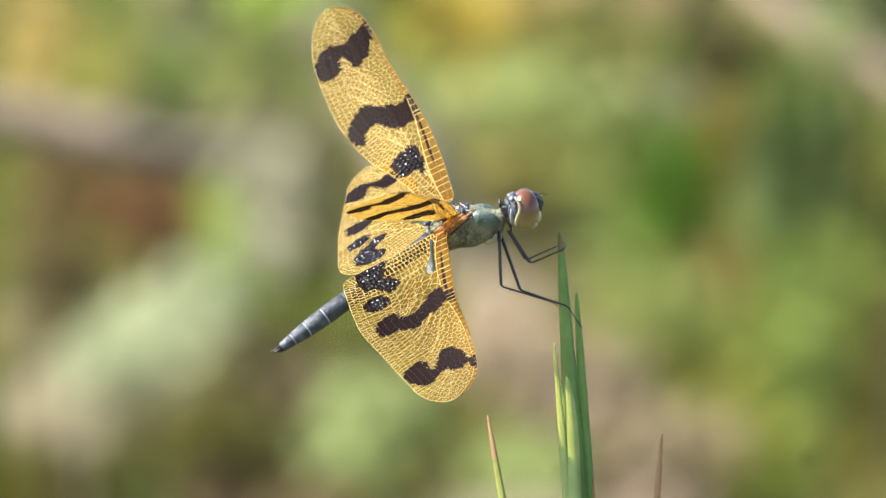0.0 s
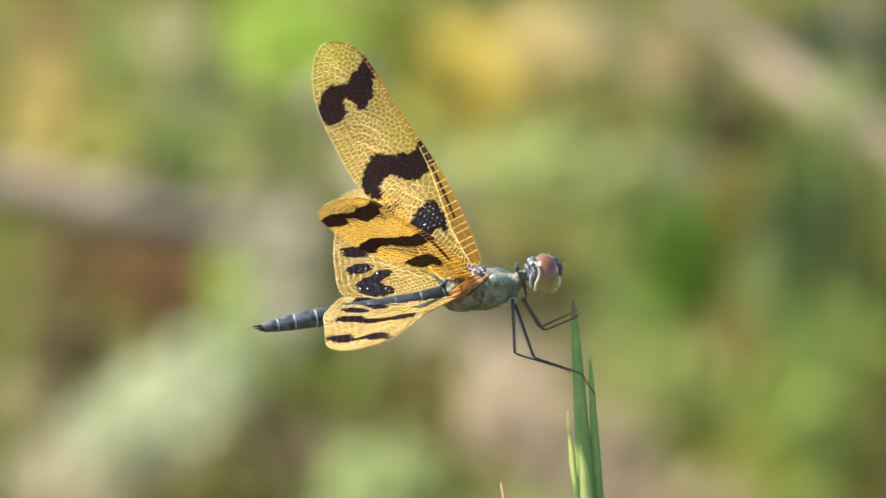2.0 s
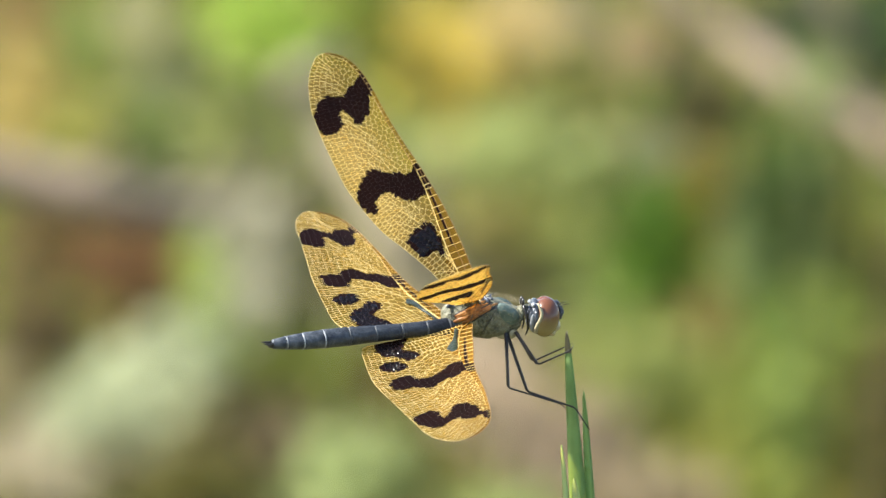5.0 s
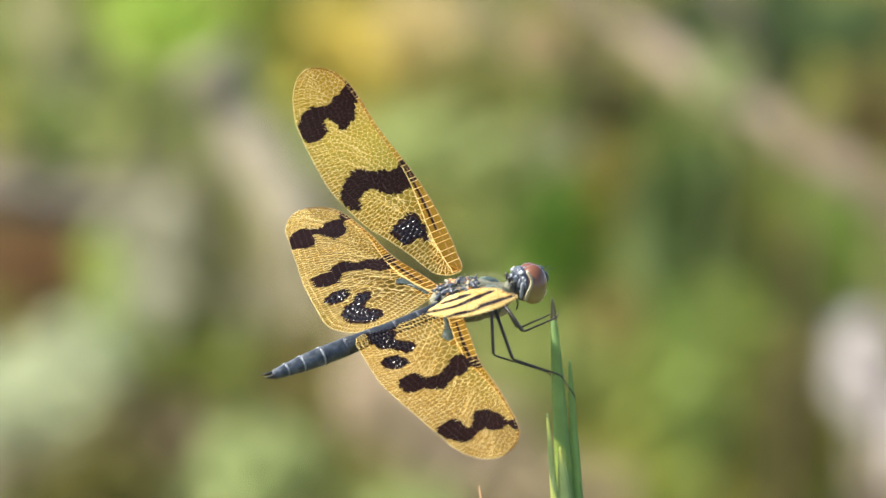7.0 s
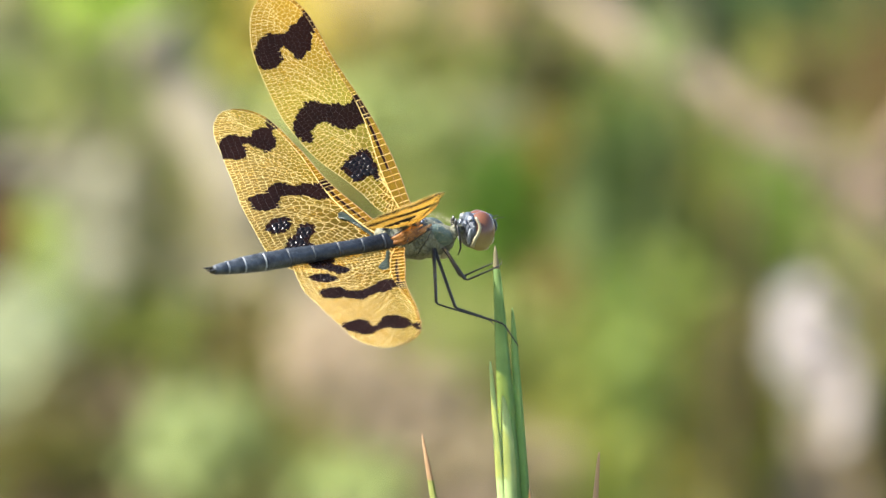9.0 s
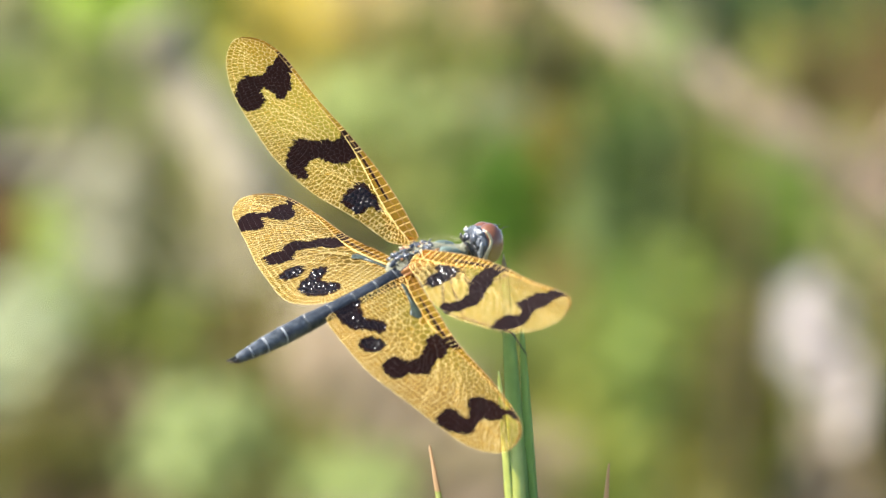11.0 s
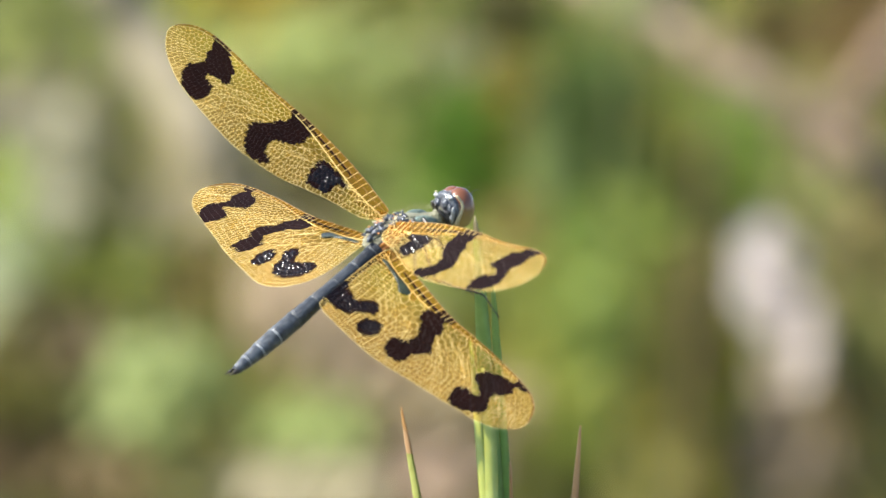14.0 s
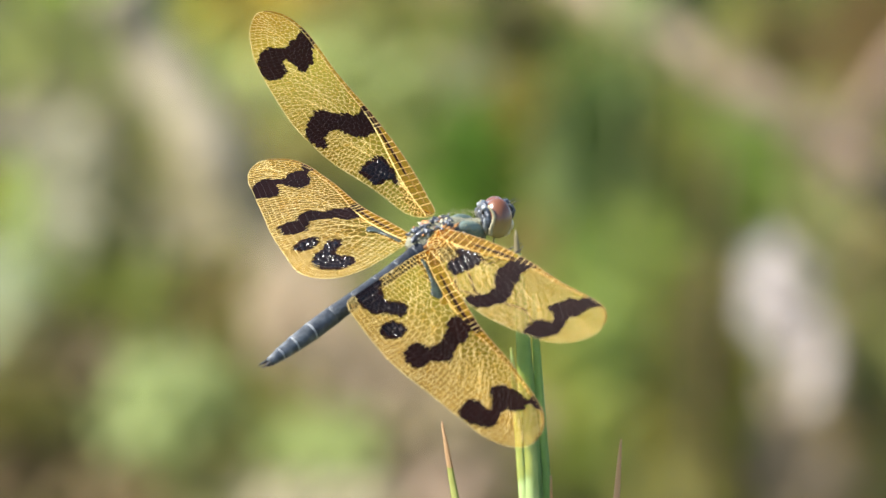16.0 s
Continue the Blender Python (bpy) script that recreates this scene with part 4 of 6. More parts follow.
def leg(parent, joints, radii, seed, label):
    rnd = random.Random(seed)
    bm = bmesh.new()
    pts, rad = [], []
    for i, (p, r) in enumerate(zip(joints, radii)):
        p = Vector(p)
        if 0 < i < len(joints) - 1:
            pts += [p + (Vector(joints[i - 1]) - p).normalized() * 0.25, p + (Vector(joints[i + 1]) - p).normalized() * 0.25]
            rad += [r[0], r[1]]
        else:
            pts.append(p)
            rad.append(r[0])
    tube(bm, [p * MM for p in pts], [r * MM for r in rad], 8)
    ob = part("leg", bm, BLACK, parent, label)
    bm = bmesh.new()
    for a, b in zip(joints[1:], joints[2:]):
        a, b = Vector(a), Vector(b)
        n = int((b - a).length / 0.55)
        for i in range(1, n):
            p = a.lerp(b, i / n)
            d = ((b - a).normalized() * 0.5 + Vector((rnd.uniform(-.2, .2), rnd.uniform(-.5, .5), rnd.choice((-1, 1))))).normalized()
            tube(bm, [p * MM, (p + d * 0.7) * MM], [0.03 * MM, 0.008 * MM], 3)
    if len(bm.verts):
        part("bristle", bm, BLACK, ob)
    else:
        bm.free()
    return ob


dragonfly = tagged(new("dragonfly"), "black and amber banded dragonfly clinging to a grass blade tip", "dragonfly")
dragonfly.matrix_world = Matrix.Translation(NODE) @ pose(0, 0, 0, TILT)
thorax = thorax_part(dragonfly)
head = head_part(dragonfly)
abdomen = abdomen_part(dragonfly)
left_fore_wing = wing(stretched(FORE, 1.013), "fore_wing", dragonfly, "amber fore wing with black bands", 1)
left_hind_wing = wing(slimmer(HIND, 0.945), "hind_wing", dragonfly, "broad amber hind wing with black bands", 2)
right_fore_wing = wing(slimmer(blunt(stretched(FORE, 0.985), 32.0, 0.75), 0.955), "fore_wing", dragonfly, "amber fore wing with black bands", 3)
right_hind_wing = wing(trimmed(dict(HIND, back=HIND["back"][:14] + [(5.9, 14.5), (4.6, 14.3), (3.6, 12.6), (2.3, 9.4), (1.1, 6.2), (-0.1, 2.4)]), 0.90), "hind_wing", dragonfly, "broad amber hind wing with black bands", 4)
leg(dragonfly, [(-8.6, -0.9, 18.6), (-8.3, -1.6, 11.7), (-1.7, -1.0, 9.7), (-1.1, -0.6, 9.1)], [(0.24, 0.24), (0.20, 0.13), (0.10, 0.08), (0.06, 0.06)], 11, "thin black leg gripping the blade")
leg(dragonfly, [(-8.5, 0.4, 18.5), (-5.9, 0.6, 11.2), (0.1, -0.9, 9.2), (1.95, -0.9, 6.4)], [(0.24, 0.24), (0.20, 0.14), (0.12, 0.10), (0.07, 0.07)], 12, "thin black leg gripping the blade")
leg(dragonfly, [(-7.4, -0.6, 18.7), (-4.6, -1.0, 14.6), (-0.4, -0.8, 16.4), (-0.1, -0.2, 17.0)], [(0.24, 0.24), (0.22, 0.13), (0.10, 0.08), (0.05, 0.05)], 13, "thin black leg gripping the blade")
leg(dragonfly, [(-7.3, 0.7, 18.7), (-5.2, 0.9, 15.0), (-1.4, 0.7, 16.7), (-0.2, 0.4, 17.3)], [(0.22, 0.22), (0.20, 0.12), (0.09, 0.07), (0.05, 0.05)], 14, "thin black leg gripping the blade")


# ---------------------------------------------------------------- the grass it sits on
def blade(name, tip, foot, width, bend, material, label, group="", lean=0.0, turn=20.0, fold=0.35, tip_len=0.035, tip_material=None, tip_share=0.7):
    """A grass leaf with a keel, from the ground up to a long point. Points in metres."""
    tip, foot = Vector(tip), Vector(foot)
    bm = bmesh.new()
    rows, n = [], 40
    length = (tip - foot).length
    for i in range(n + 1):
        s = 1 - (1 - i / n) ** 1.0
        s = 1 - (1 - s) ** 1.8 if i < n else 1.0
        p = foot.lerp(tip, s) + Vector(bend) * (math.sin(math.pi * s) * 1.0)
        left = (1 - s) * length
        w = width * min(1.0, (left / tip_len) ** 0.5) * (0.55 + 0.45 * min(1.0, s * 3)) * 0.5 + 0.00004
        a = radians(turn + lean * s)
        side, out = Vector((math.cos(a), math.sin(a), 0)), Vector((-math.sin(a), math.cos(a), 0))
        rows.append([p + side * (w * k) + out * (abs(k) * w * fold) + out * d for k, d in ((-1, 0), (-0.5, 0), (0, 0), (0.5, 0), (1, 0), (0.5, 0.00018), (0, 0.00022), (-0.5, 0.00018))])
    loft(bm, rows)
    if tip_material:
        for f in bm.faces:
            f.material_index = 1 if (tip - f.calc_center_median()).length < tip_share * tip_len else 0
    ob = part(name, bm, [material] + ([tip_material] if tip_material else []), None)
    return tagged(ob, label, "grass", group)


def local(x, y, z):
    """A place in millimetres beside the joint, along the tilted view, in the world."""
    return dragonfly.matrix_world @ (Vector((x, y, z)) * MM)


tuft = tagged(new("grass_tuft"), "upright green grass stem with folded leaf blades", "grass")
tuft.matrix_world = Matrix.Translation((0.012, 0.02, 0))
FOOT = Vector((0.012, 0.02, 0.0))


def tuft_blade(name, tip, shift, width, bend, material, label, **more):
    ob = blade(name, tip - FOOT, Vector(shift), width, bend, material, label, **more)
    for key in ("category", "group"):
        if key in ob:
            del ob[key]
    ob.parent = tuft
    return ob


tuft_blade("leaf_blade", local(-1.0, 0.0, 18.9), (0.007, 0.0, 0), 0.0028, (0.006, 0, 0), BLADE, "fresh green upright leaf blade", turn=-25, tip_len=0.032, tip_material=BLADE_TIP, tip_share=0.07)
tuft_blade("leaf_blade", local(1.15, 0.9, 11.2), (0.0048, 0.003, 0), 0.0027, (0.006, 0, 0), BLADE, "fresh green upright leaf blade", turn=-25, tip_len=0.055)
tuft_blade("leaf_sheath", local(-1.65, -0.9, 4.5), (0.006, -0.002, 0), 0.0015, (0.009, 0, 0), BLADE_PALE, "pale green withered leaf sheath", turn=-45, tip_len=0.014)
tuft_blade("stem", local(-0.1, -0.9, 0.3), (0.001, -0.001, 0), 0.0026, (0.0016, 0, 0), BLADE_PALE, "pale green stem sheath", turn=-45, tip_len=0.008, fold=0.6)


def sprig(tip, shift, width, bend, label, m=BLADE_RED, share=0.25):
    foot = Vector((tip.x + shift, tip.y + 0.01, 0.0))
    return blade("grass_sprig", tip, foot, width, bend, m, label, "grass sprigs round the stem", turn=-45, tip_len=0.022, tip_material=BLADE_RED, tip_share=share)


sprig(local(-10.1, 3.0, -4.6), 0.05, 0.0020, (0.016, 0, 0), "thin yellow-green grass sprig with reddish tip", BLADE_MIX)
sprig(local(12.0, 4.0, -6.9), -0.03, 0.0018, (-0.007, 0, 0), "thin reddish grass sprig with pale base", BLADE_MIX, 0.6)
sprig(local(3.3, 3.0, -11.3), 0.01, 0.0012, (0.002, 0, 0), "thin pale yellow grass sprig", BLADE_PALE)


# ---------------------------------------------------------------- background: ground and plants
FAR = 4.5                                  # metres from the view point to the plants behind
PIX = FAR / 16800.0
_ax_x, _ax_y, _ax_z = Vector((1, 0, 0)), Vector((0, math.cos(radians(6)), -math.sin(radians(6)))), Vector((0, math.sin(radians(6)), math.cos(radians(6))))
HEART = Vector((0.0375, 3.2858, 0.3122))   # the dark green leaf in the middle of the thicket


def behind(u, v, deeper=0.0):
    """A place in the thicket: u to the right and v down in small units of the view, deeper in metres."""
    k = (FAR + deeper) / FAR
    return HEART + (_ax_x * u - _ax_z * v) * PIX * k + _ax_y * deeper


bm = bmesh.new()
bmesh.ops.create_grid(bm, x_segments=60, y_segments=60, size=1.0)
for v in bm.verts:
    r = v.co.length
    v.co *= 3.0 + 400.0 * r ** 4
    v.co.z = 0.012 * noise.noise(Vector((v.co.x * 1.3, v.co.y * 1.3, 0))) - 0.012
ground_mat = surface("meadow_soil", (0.05, 0.045, 0.02), (0.12, 0.11, 0.045), 2.5, 0.9, 0.0, 0.5, 40)
tagged(part("ground", bm, ground_mat), "olive brown meadow ground with dry litter", "ground", kind="structure")


_leaf_mats = {}


def lin(c):
    return tuple(((x / 255 + 0.055) / 1.055) ** 2.4 if x > 10 else x / 255 / 12.92 for x in c)


def foliage(rgb):
    if rgb not in _leaf_mats:
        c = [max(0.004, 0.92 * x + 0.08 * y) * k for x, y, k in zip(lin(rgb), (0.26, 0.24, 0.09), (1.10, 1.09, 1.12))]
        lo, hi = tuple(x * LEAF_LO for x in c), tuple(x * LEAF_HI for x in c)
        _leaf_mats[rgb] = leaf_material("leaf_%02d" % len(_leaf_mats), lo, hi, 25.0, 0.45, 0.7)
    return _leaf_mats[rgb]


def leaf_faces(verts, faces, p, along, face, length, width):
    """One pointed, folded leaf of eight faces."""
    side = along.cross(face).normalized()
    k = len(verts)
    for s, w in ((0.0, 0.06), (0.25, 0.8), (0.55, 1.0), (0.8, 0.6), (1.0, 0.03)):
        c = p + along * (length * (s - 0.5)) - face * (length * 0.25 * (s - 0.5) ** 2)
        for q in (-1, 0, 1):
            verts.append(tuple(c + side * (q * w * width * 0.5) + face * (abs(q) * w * width * 0.12)))
    for r in range(4):
        for q in range(2):
            a = k + 3 * r + q
            faces.append((a, a + 1, a + 4, a + 3))


_plant_seed = [100]


def plant(u, v, ru, rv, rgb, name="weed", label="", count=110, size=46, deeper=0.0, tilt=0.0, category="plant", slim=0.42):
    """A weed: a stem from the ground and a loose crown of leaves about the place (u, v)."""
    _plant_seed[0] += 1
    rnd = random.Random(_plant_seed[0])
    deeper += -1.3 * v * PIX               # the thicket climbs a bank
    c = behind(u, v, deeper)
    root = Vector((c.x + rnd.uniform(-0.02, 0.02), c.y + rnd.uniform(0.0, 0.03), 0.0))
    ob = tagged(new(name), label or "blurred green weed in the thicket", category, "plants of the thicket")
    ob.matrix_world = Matrix.Translation(root)
    bm = bmesh.new()
    tube(bm, [Vector((0, 0, -0.005)), (c - root) * 0.5 + Vector((rnd.uniform(-.008, .008), 0, 0)), c - root + Vector((0, 0.012, rv * PIX * 0.5))], [0.0022, 0.0018, 0.0008], 6)
    m = foliage(rgb)
    part("stem", bm, m, ob)
    verts, faces = [], []
    ca, sa = math.cos(radians(tilt)), math.sin(radians(tilt))
    for _ in range(count):
        while True:
            a, b = rnd.uniform(-1, 1), rnd.uniform(-1, 1)
            if a * a + b * b < 1:
                break
        soft = rnd.choice((0.75, 0.9, 1.0, 1.2, 1.45))
        a, b = a * soft, b * soft
        x, z = a * ru * ca - b * rv * sa, a * ru * sa + b * rv * ca
        p = behind(u + x, v + z, deeper - 1.3 * z * PIX + rnd.uniform(-0.045, 0.045)) - root
        along = Vector((rnd.uniform(-1, 1), rnd.uniform(-0.4, 0.4), rnd.uniform(-0.6, 1.0))).normalized()
        face = Vector((-0.65 + rnd.uniform(-.5, .5), -0.65 + rnd.uniform(-.3, .3), 0.75 + rnd.uniform(-.4, .4)))
        face = (face - along * face.dot(along)).normalized()
        L = size * PIX * rnd.uniform(0.7, 1.5)
        leaf_faces(verts, faces, p, along, face, L, L * slim * rnd.uniform(0.8, 1.3))
    raw("foliage", verts, faces, m, ob, "", True)
    return ob


def branch(points, width, rgb, label, deeper=0.0, name="dead_branch"):
    """A bare branch through the thicket, thick and thin, with a few stubs."""
    _plant_seed[0] += 1
    rnd = random.Random(_plant_seed[0])
    line = curve([tuple(behind(u, v, deeper + d)) for u, v, d in points], 6)
    n = len(line)
    bm = bmesh.new()
    tube(bm, [Vector(p) for p in line], [0.5 * PIX * width * (1.0 - 0.35 * i / n) * rnd.uniform(0.85, 1.12) for i in range(n)], 10)
    for vert in bm.verts:
        vert.co += vert.normal * (PIX * width * 0.22 * noise.noise(vert.co * 26))
    c = lin(rgb)
    m = surface("bark_%d" % _plant_seed[0], tuple(x * LEAF_LO for x in c), tuple(x * LEAF_HI for x in c), 9, 0.85, 0, 0.8, 160)
    ob = tagged(part(name, bm, m), label, "branch")
    for _ in range(5):
        bm = bmesh.new()
        i = rnd.randrange(2, n - 2)
        p = Vector(line[i])
        q = p + Vector((rnd.uniform(-1, 1), rnd.uniform(-.5, .3), rnd.uniform(-.6, 1))).normalized() * PIX * width * 1.4
        tube(bm, [p, p.lerp(q, 0.5) + Vector((0, 0, 0.002)), q], [PIX * width * 0.16, PIX * width * 0.12, PIX * width * 0.05], 6)
        part("twig_stub", bm, m, ob)
    return ob


def tall_grass(u, v, width, lean, rgb, deeper=0.0):
    """One long grass leaf that stands among the weeds."""
    tip = behind(u, v, deeper)
    ob = blade("grass_leaf", tip, Vector((tip.x + lean, tip.y + 0.03, 0.0)), width * PIX, (lean * 0.3, 0, 0), foliage(rgb),
               "long upright grass leaf among the weeds", "tall grass of the thicket", turn=-35, tip_len=0.12)
    ob["category"] = "leaf"
    return ob


GREEN, PALE, DRY = "green leafy weed in the thicket", "pale green leafy weed in the thicket", "withered tan weed in the thicket"
# dark leaf in the middle and what stands round it
plant(0, 0, 54, 92, (66, 104, 0), "weed", "dark green broad-leaved weed in the thicket", 260, 50, -0.17)
plant(85, -80, 30, 75, (122, 104, 34), "weed", "ochre withering weed in the thicket", 80, 44, 0.02)
plant(165, -15, 30, 85, (108, 127, 74), "weed", GREEN, 80, 44, 0.02)
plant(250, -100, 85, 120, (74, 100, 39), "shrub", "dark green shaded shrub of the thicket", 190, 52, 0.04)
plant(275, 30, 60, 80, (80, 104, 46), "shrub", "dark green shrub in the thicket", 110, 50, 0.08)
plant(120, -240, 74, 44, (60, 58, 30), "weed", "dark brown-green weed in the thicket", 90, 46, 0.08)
plant(-60, -120, 90, 80, (148, 163, 88), "weed", GREEN, 120, 50, 0.08)
plant(15, -170, 50, 45, (138, 147, 106), "weed", PALE, 70, 44, 0.04)
plant(-90, 40, 70, 90, (153, 168, 90), "weed", GREEN, 110, 48, 0.06)
plant(-40, 190, 110, 80, (151, 161, 87), "weed", PALE, 140, 50, 0.04)
plant(115, 130, 55, 45, (134, 122, 64), "weed", "ochre withering weed in the thicket", 80, 46, 0.06)
plant(215, 100, 50, 90, (114, 142, 68), "weed", GREEN, 100, 48, 0.06)
plant(320, 140, 66, 80, (124, 142, 58), "weed", "bright green weed in the thicket", 120, 50, 0.0)
plant(140, 250, 80, 80, (151, 161, 78), "weed", "yellow-green weed in the thicket", 120, 50, 0.05)
plant(250, 300, 55, 100, (138, 160, 76), "weed", GREEN, 100, 48, 0.04)
plant(110, 390, 90, 70, (159, 161, 75), "weed", "yellow-olive weed in the thicket", 110, 50, 0.04)
plant(375, 400, 55, 90, (155, 146, 66), "weed", "ochre yellow weed in the thicket", 110, 48, 0.0)
plant(220, 470, 80, 90, (147, 162, 70), "weed", GREEN, 110, 48, 0.05)
plant(410, 50, 45, 120, (130, 132, 58), "weed", "brown withered weed in the thicket", 110, 46, 0.08)
plant(440, 280, 45, 130, (134, 120, 72), "weed", "brown withered weed in the thicket", 120, 46, 0.07)
# top, from one side to the other
plant(-1110, -420, 60, 50, (156, 132, 80), "weed", "tan withering weed in the thicket", 70, 46, 0.05)
plant(-1110, -290, 55, 85, (184, 164, 92), "weed", "yellowing weed in the thicket", 110, 48, 0.02)
plant(-1010, -215, 70, 55, (164, 164, 80), "weed", "yellowing weed in the thicket", 100, 48, 0.02)
plant(-1010, -370, 50, 75, (136, 152, 76), "weed", GREEN, 80, 46, 0.06)
plant(-895, -395, 45, 60, (166, 164, 116), "weed", PALE, 80, 44, 0.02)
plant(-850, -310, 60, 60, (156, 158, 114), "weed", PALE, 80, 46, 0.05)
plant(-875, -225, 70, 65, (108, 130, 58), "weed", GREEN, 100, 48, 0.05)
plant(-755, -240, 60, 100, (156, 164, 94), "weed", GREEN, 110, 50, 0.05)
plant(-660, -390, 110, 90, (150, 180, 66), "weed", "bright green weed in the thicket", 150, 52, 0.03)
plant(-600, -210, 120, 110, (178, 180, 132), "weed", PALE, 130, 50, 0.09)
plant(-500, -410, 45, 60, (92, 106, 16), "weed", "dark olive weed in the thicket", 80, 46, -0.02)
plant(-490, -280, 60, 70, (162, 171, 78), "weed", GREEN, 90, 46, 0.06)
plant(-350, -330, 110, 90, (208, 186, 80), "weed", "yellow flowering weed in the thicket", 150, 50, 0.02)
plant(-225, -400, 70, 60, (212, 190, 128), "weed", "pale yellow weed in the thicket", 90, 46, 0.0)
plant(-290, -180, 165, 68, (193, 206, 127), "weed", PALE, 170, 50, 0.04)
plant(-130, -310, 70, 60, (157, 159, 83), "weed", GREEN, 90, 48, 0.08)
plant(-125, -405, 45, 45, (148, 140, 106), "weed", DRY, 60, 44, 0.04)
plant(-20, -360, 42, 48, (176, 156, 112), "weed", DRY, 100, 40, -0.12)
plant(-10, -282, 30, 25, (87, 120, 32), "weed", GREEN, 50, 36, -0.02)
plant(60, -330, 50, 50, (76, 74, 44), "weed", DRY, 60, 44, 0.05)
plant(265, -400, 85, 70, (42, 66, 34), "shrub", "dark green shrub in the thicket", 110, 46, 0.02)
plant(292, -330, 34, 30, (110, 126, 72), "weed", PALE, 60, 36, -0.05)
plant(395, -345, 66, 66, (54, 82, 36), "weed", "dark green weed in the thicket", 90, 48, 0.10)
plant(430, -420, 70, 60, (62, 84, 46), "weed", GREEN, 80, 48, 0.12)
plant(545, -390, 80, 60, (71, 97, 53), "shrub", "dark green shrub in the thicket", 100, 48, 0.08)
plant(600, -230, 80, 80, (112, 98, 56), "weed", "ochre withering weed in the thicket", 100, 48, 0.12)
plant(720, -230, 75, 110, (108, 86, 46), "weed", "red-brown withered weed in the thicket", 130, 48, 0.04)
plant(760, -390, 110, 70, (70, 80, 44), "shrub", "grey-green shrub in the thicket", 110, 50, 0.12)
plant(890, -200, 110, 160, (150, 126, 90), "weed", "brown withered weed in the thicket", 120, 50, 0.14)
# middle band
plant(-935, 15, 95, 75, (126, 92, 58), "weed", "brown withered weed in the thicket", 150, 48, 0.02)
plant(-1080, 20, 60, 110, (114, 98, 58), "weed", DRY, 110, 48, 0.05)
plant(-1070, 150, 70, 45, (84, 70, 44), "weed", "dark brown withered weed in the thicket", 90, 46, 0.03)
plant(-850, 110, 70, 50, (150, 128, 76), "weed", DRY, 80, 46, 0.05)
plant(-790, 70, 34, 95, (154, 174, 82), "weed", "bright green weed in the thicket", 100, 44, 0.0)
plant(-810, -130, 90, 55, (156, 158, 118), "weed", PALE, 90, 48, 0.06)
plant(-700, 15, 58, 115, (168, 166, 138), "weed", "grey-white dry weed in the thicket", 150, 46, 0.0)
plant(-620, 20, 50, 100, (150, 150, 104), "weed", PALE, 90, 46, 0.06)
plant(-755, 165, 50, 55, (112, 138, 48), "weed", GREEN, 80, 46, 0.04)
plant(-560, 100, 70, 80, (143, 141, 84), "weed", DRY, 90, 48, 0.08)
plant(-460, 0, 75, 150, (178, 168, 134), "weed", "pale straw-coloured weed in the thicket", 150, 48, 0.04)
plant(-280, -50, 65, 40, (146, 138, 72), "weed", "olive brown weed in the thicket", 80, 46, 0.0)
plant(-190, -30, 80, 60, (155, 163, 86), "weed", GREEN, 100, 48, 0.06)
plant(-240, 100, 110, 100, (164, 152, 112), "weed", DRY, 120, 48, 0.08)
plant(520, 40, 70, 90, (160, 182, 84), "weed", GREEN, 100, 48, 0.12)
plant(470, -60, 70, 70, (130, 158, 66), "weed", GREEN, 90, 48, 0.12)
plant(640, 110, 80, 80, (160, 164, 98), "weed", GREEN, 100, 50, 0.10)
plant(740, 130, 80, 100, (168, 156, 100), "weed", "yellow-brown withered weed in the thicket", 110, 50, 0.10)
plant(880, 60, 110, 140, (166, 150, 108), "weed", DRY, 110, 50, 0.12)
# low band
plant(-900, 235, 165, 75, (182, 190, 148), "weed", PALE, 220, 50, -0.03, -32)
plant(-1130, 230, 70, 80, (128, 120, 84), "weed", DRY, 90, 48, 0.06)
plant(-1060, 370, 100, 75, (178, 168, 138), "weed", DRY, 130, 48, 0.0)
plant(-940, 350, 80, 50, (172, 164, 126), "weed", DRY, 90, 48, 0.02)
plant(-600, 195, 110, 50, (118, 128, 52), "weed", "dark olive weed in the thicket", 130, 46, 0.02)
plant(-460, 200, 50, 55, (133, 117, 71), "weed", DRY, 70, 46, 0.04)
plant(-750, 300, 75, 65, (154, 142, 96), "weed", DRY, 100, 48, 0.04)
plant(-655, 310, 45, 60, (146, 126, 96), "weed", DRY, 70, 46, 0.02)
plant(-820, 415, 95, 40, (104, 100, 42), "weed", "dark olive weed in the thicket", 110, 46, 0.0)
plant(-550, 405, 74, 84, (163, 177, 113), "weed", PALE, 140, 48, -0.03)
plant(-660, 450, 60, 60, (138, 130, 78), "weed", DRY, 80, 46, 0.05)
plant(-440, 400, 60, 80, (143, 156, 92), "weed", GREEN, 90, 46, 0.05)
plant(-780, 540, 80, 70, (122, 102, 72), "weed", "brown withered weed in the thicket", 100, 48, 0.04)
plant(-660, 560, 90, 70, (152, 132, 96), "weed", DRY, 100, 48, 0.04)
plant(-480, 560, 90, 80, (151, 149, 93), "weed", GREEN, 100, 48, 0.06)
plant(-260, 590, 140, 50, (206, 196, 162), "weed", "pale straw-coloured weed in the thicket", 120, 46, 0.0)
plant(-260, 480, 80, 60, (164, 180, 110), "weed", PALE, 110, 48, 0.0)
plant(-40, 550, 90, 80, (186, 164, 143), "weed", DRY, 110, 48, 0.02)
plant(100, 580, 90, 80, (143, 145, 77), "weed", GREEN, 100, 48, 0.05)
plant(330, 570, 120, 80, (166, 161, 86), "weed", GREEN, 120, 48, 0.05)
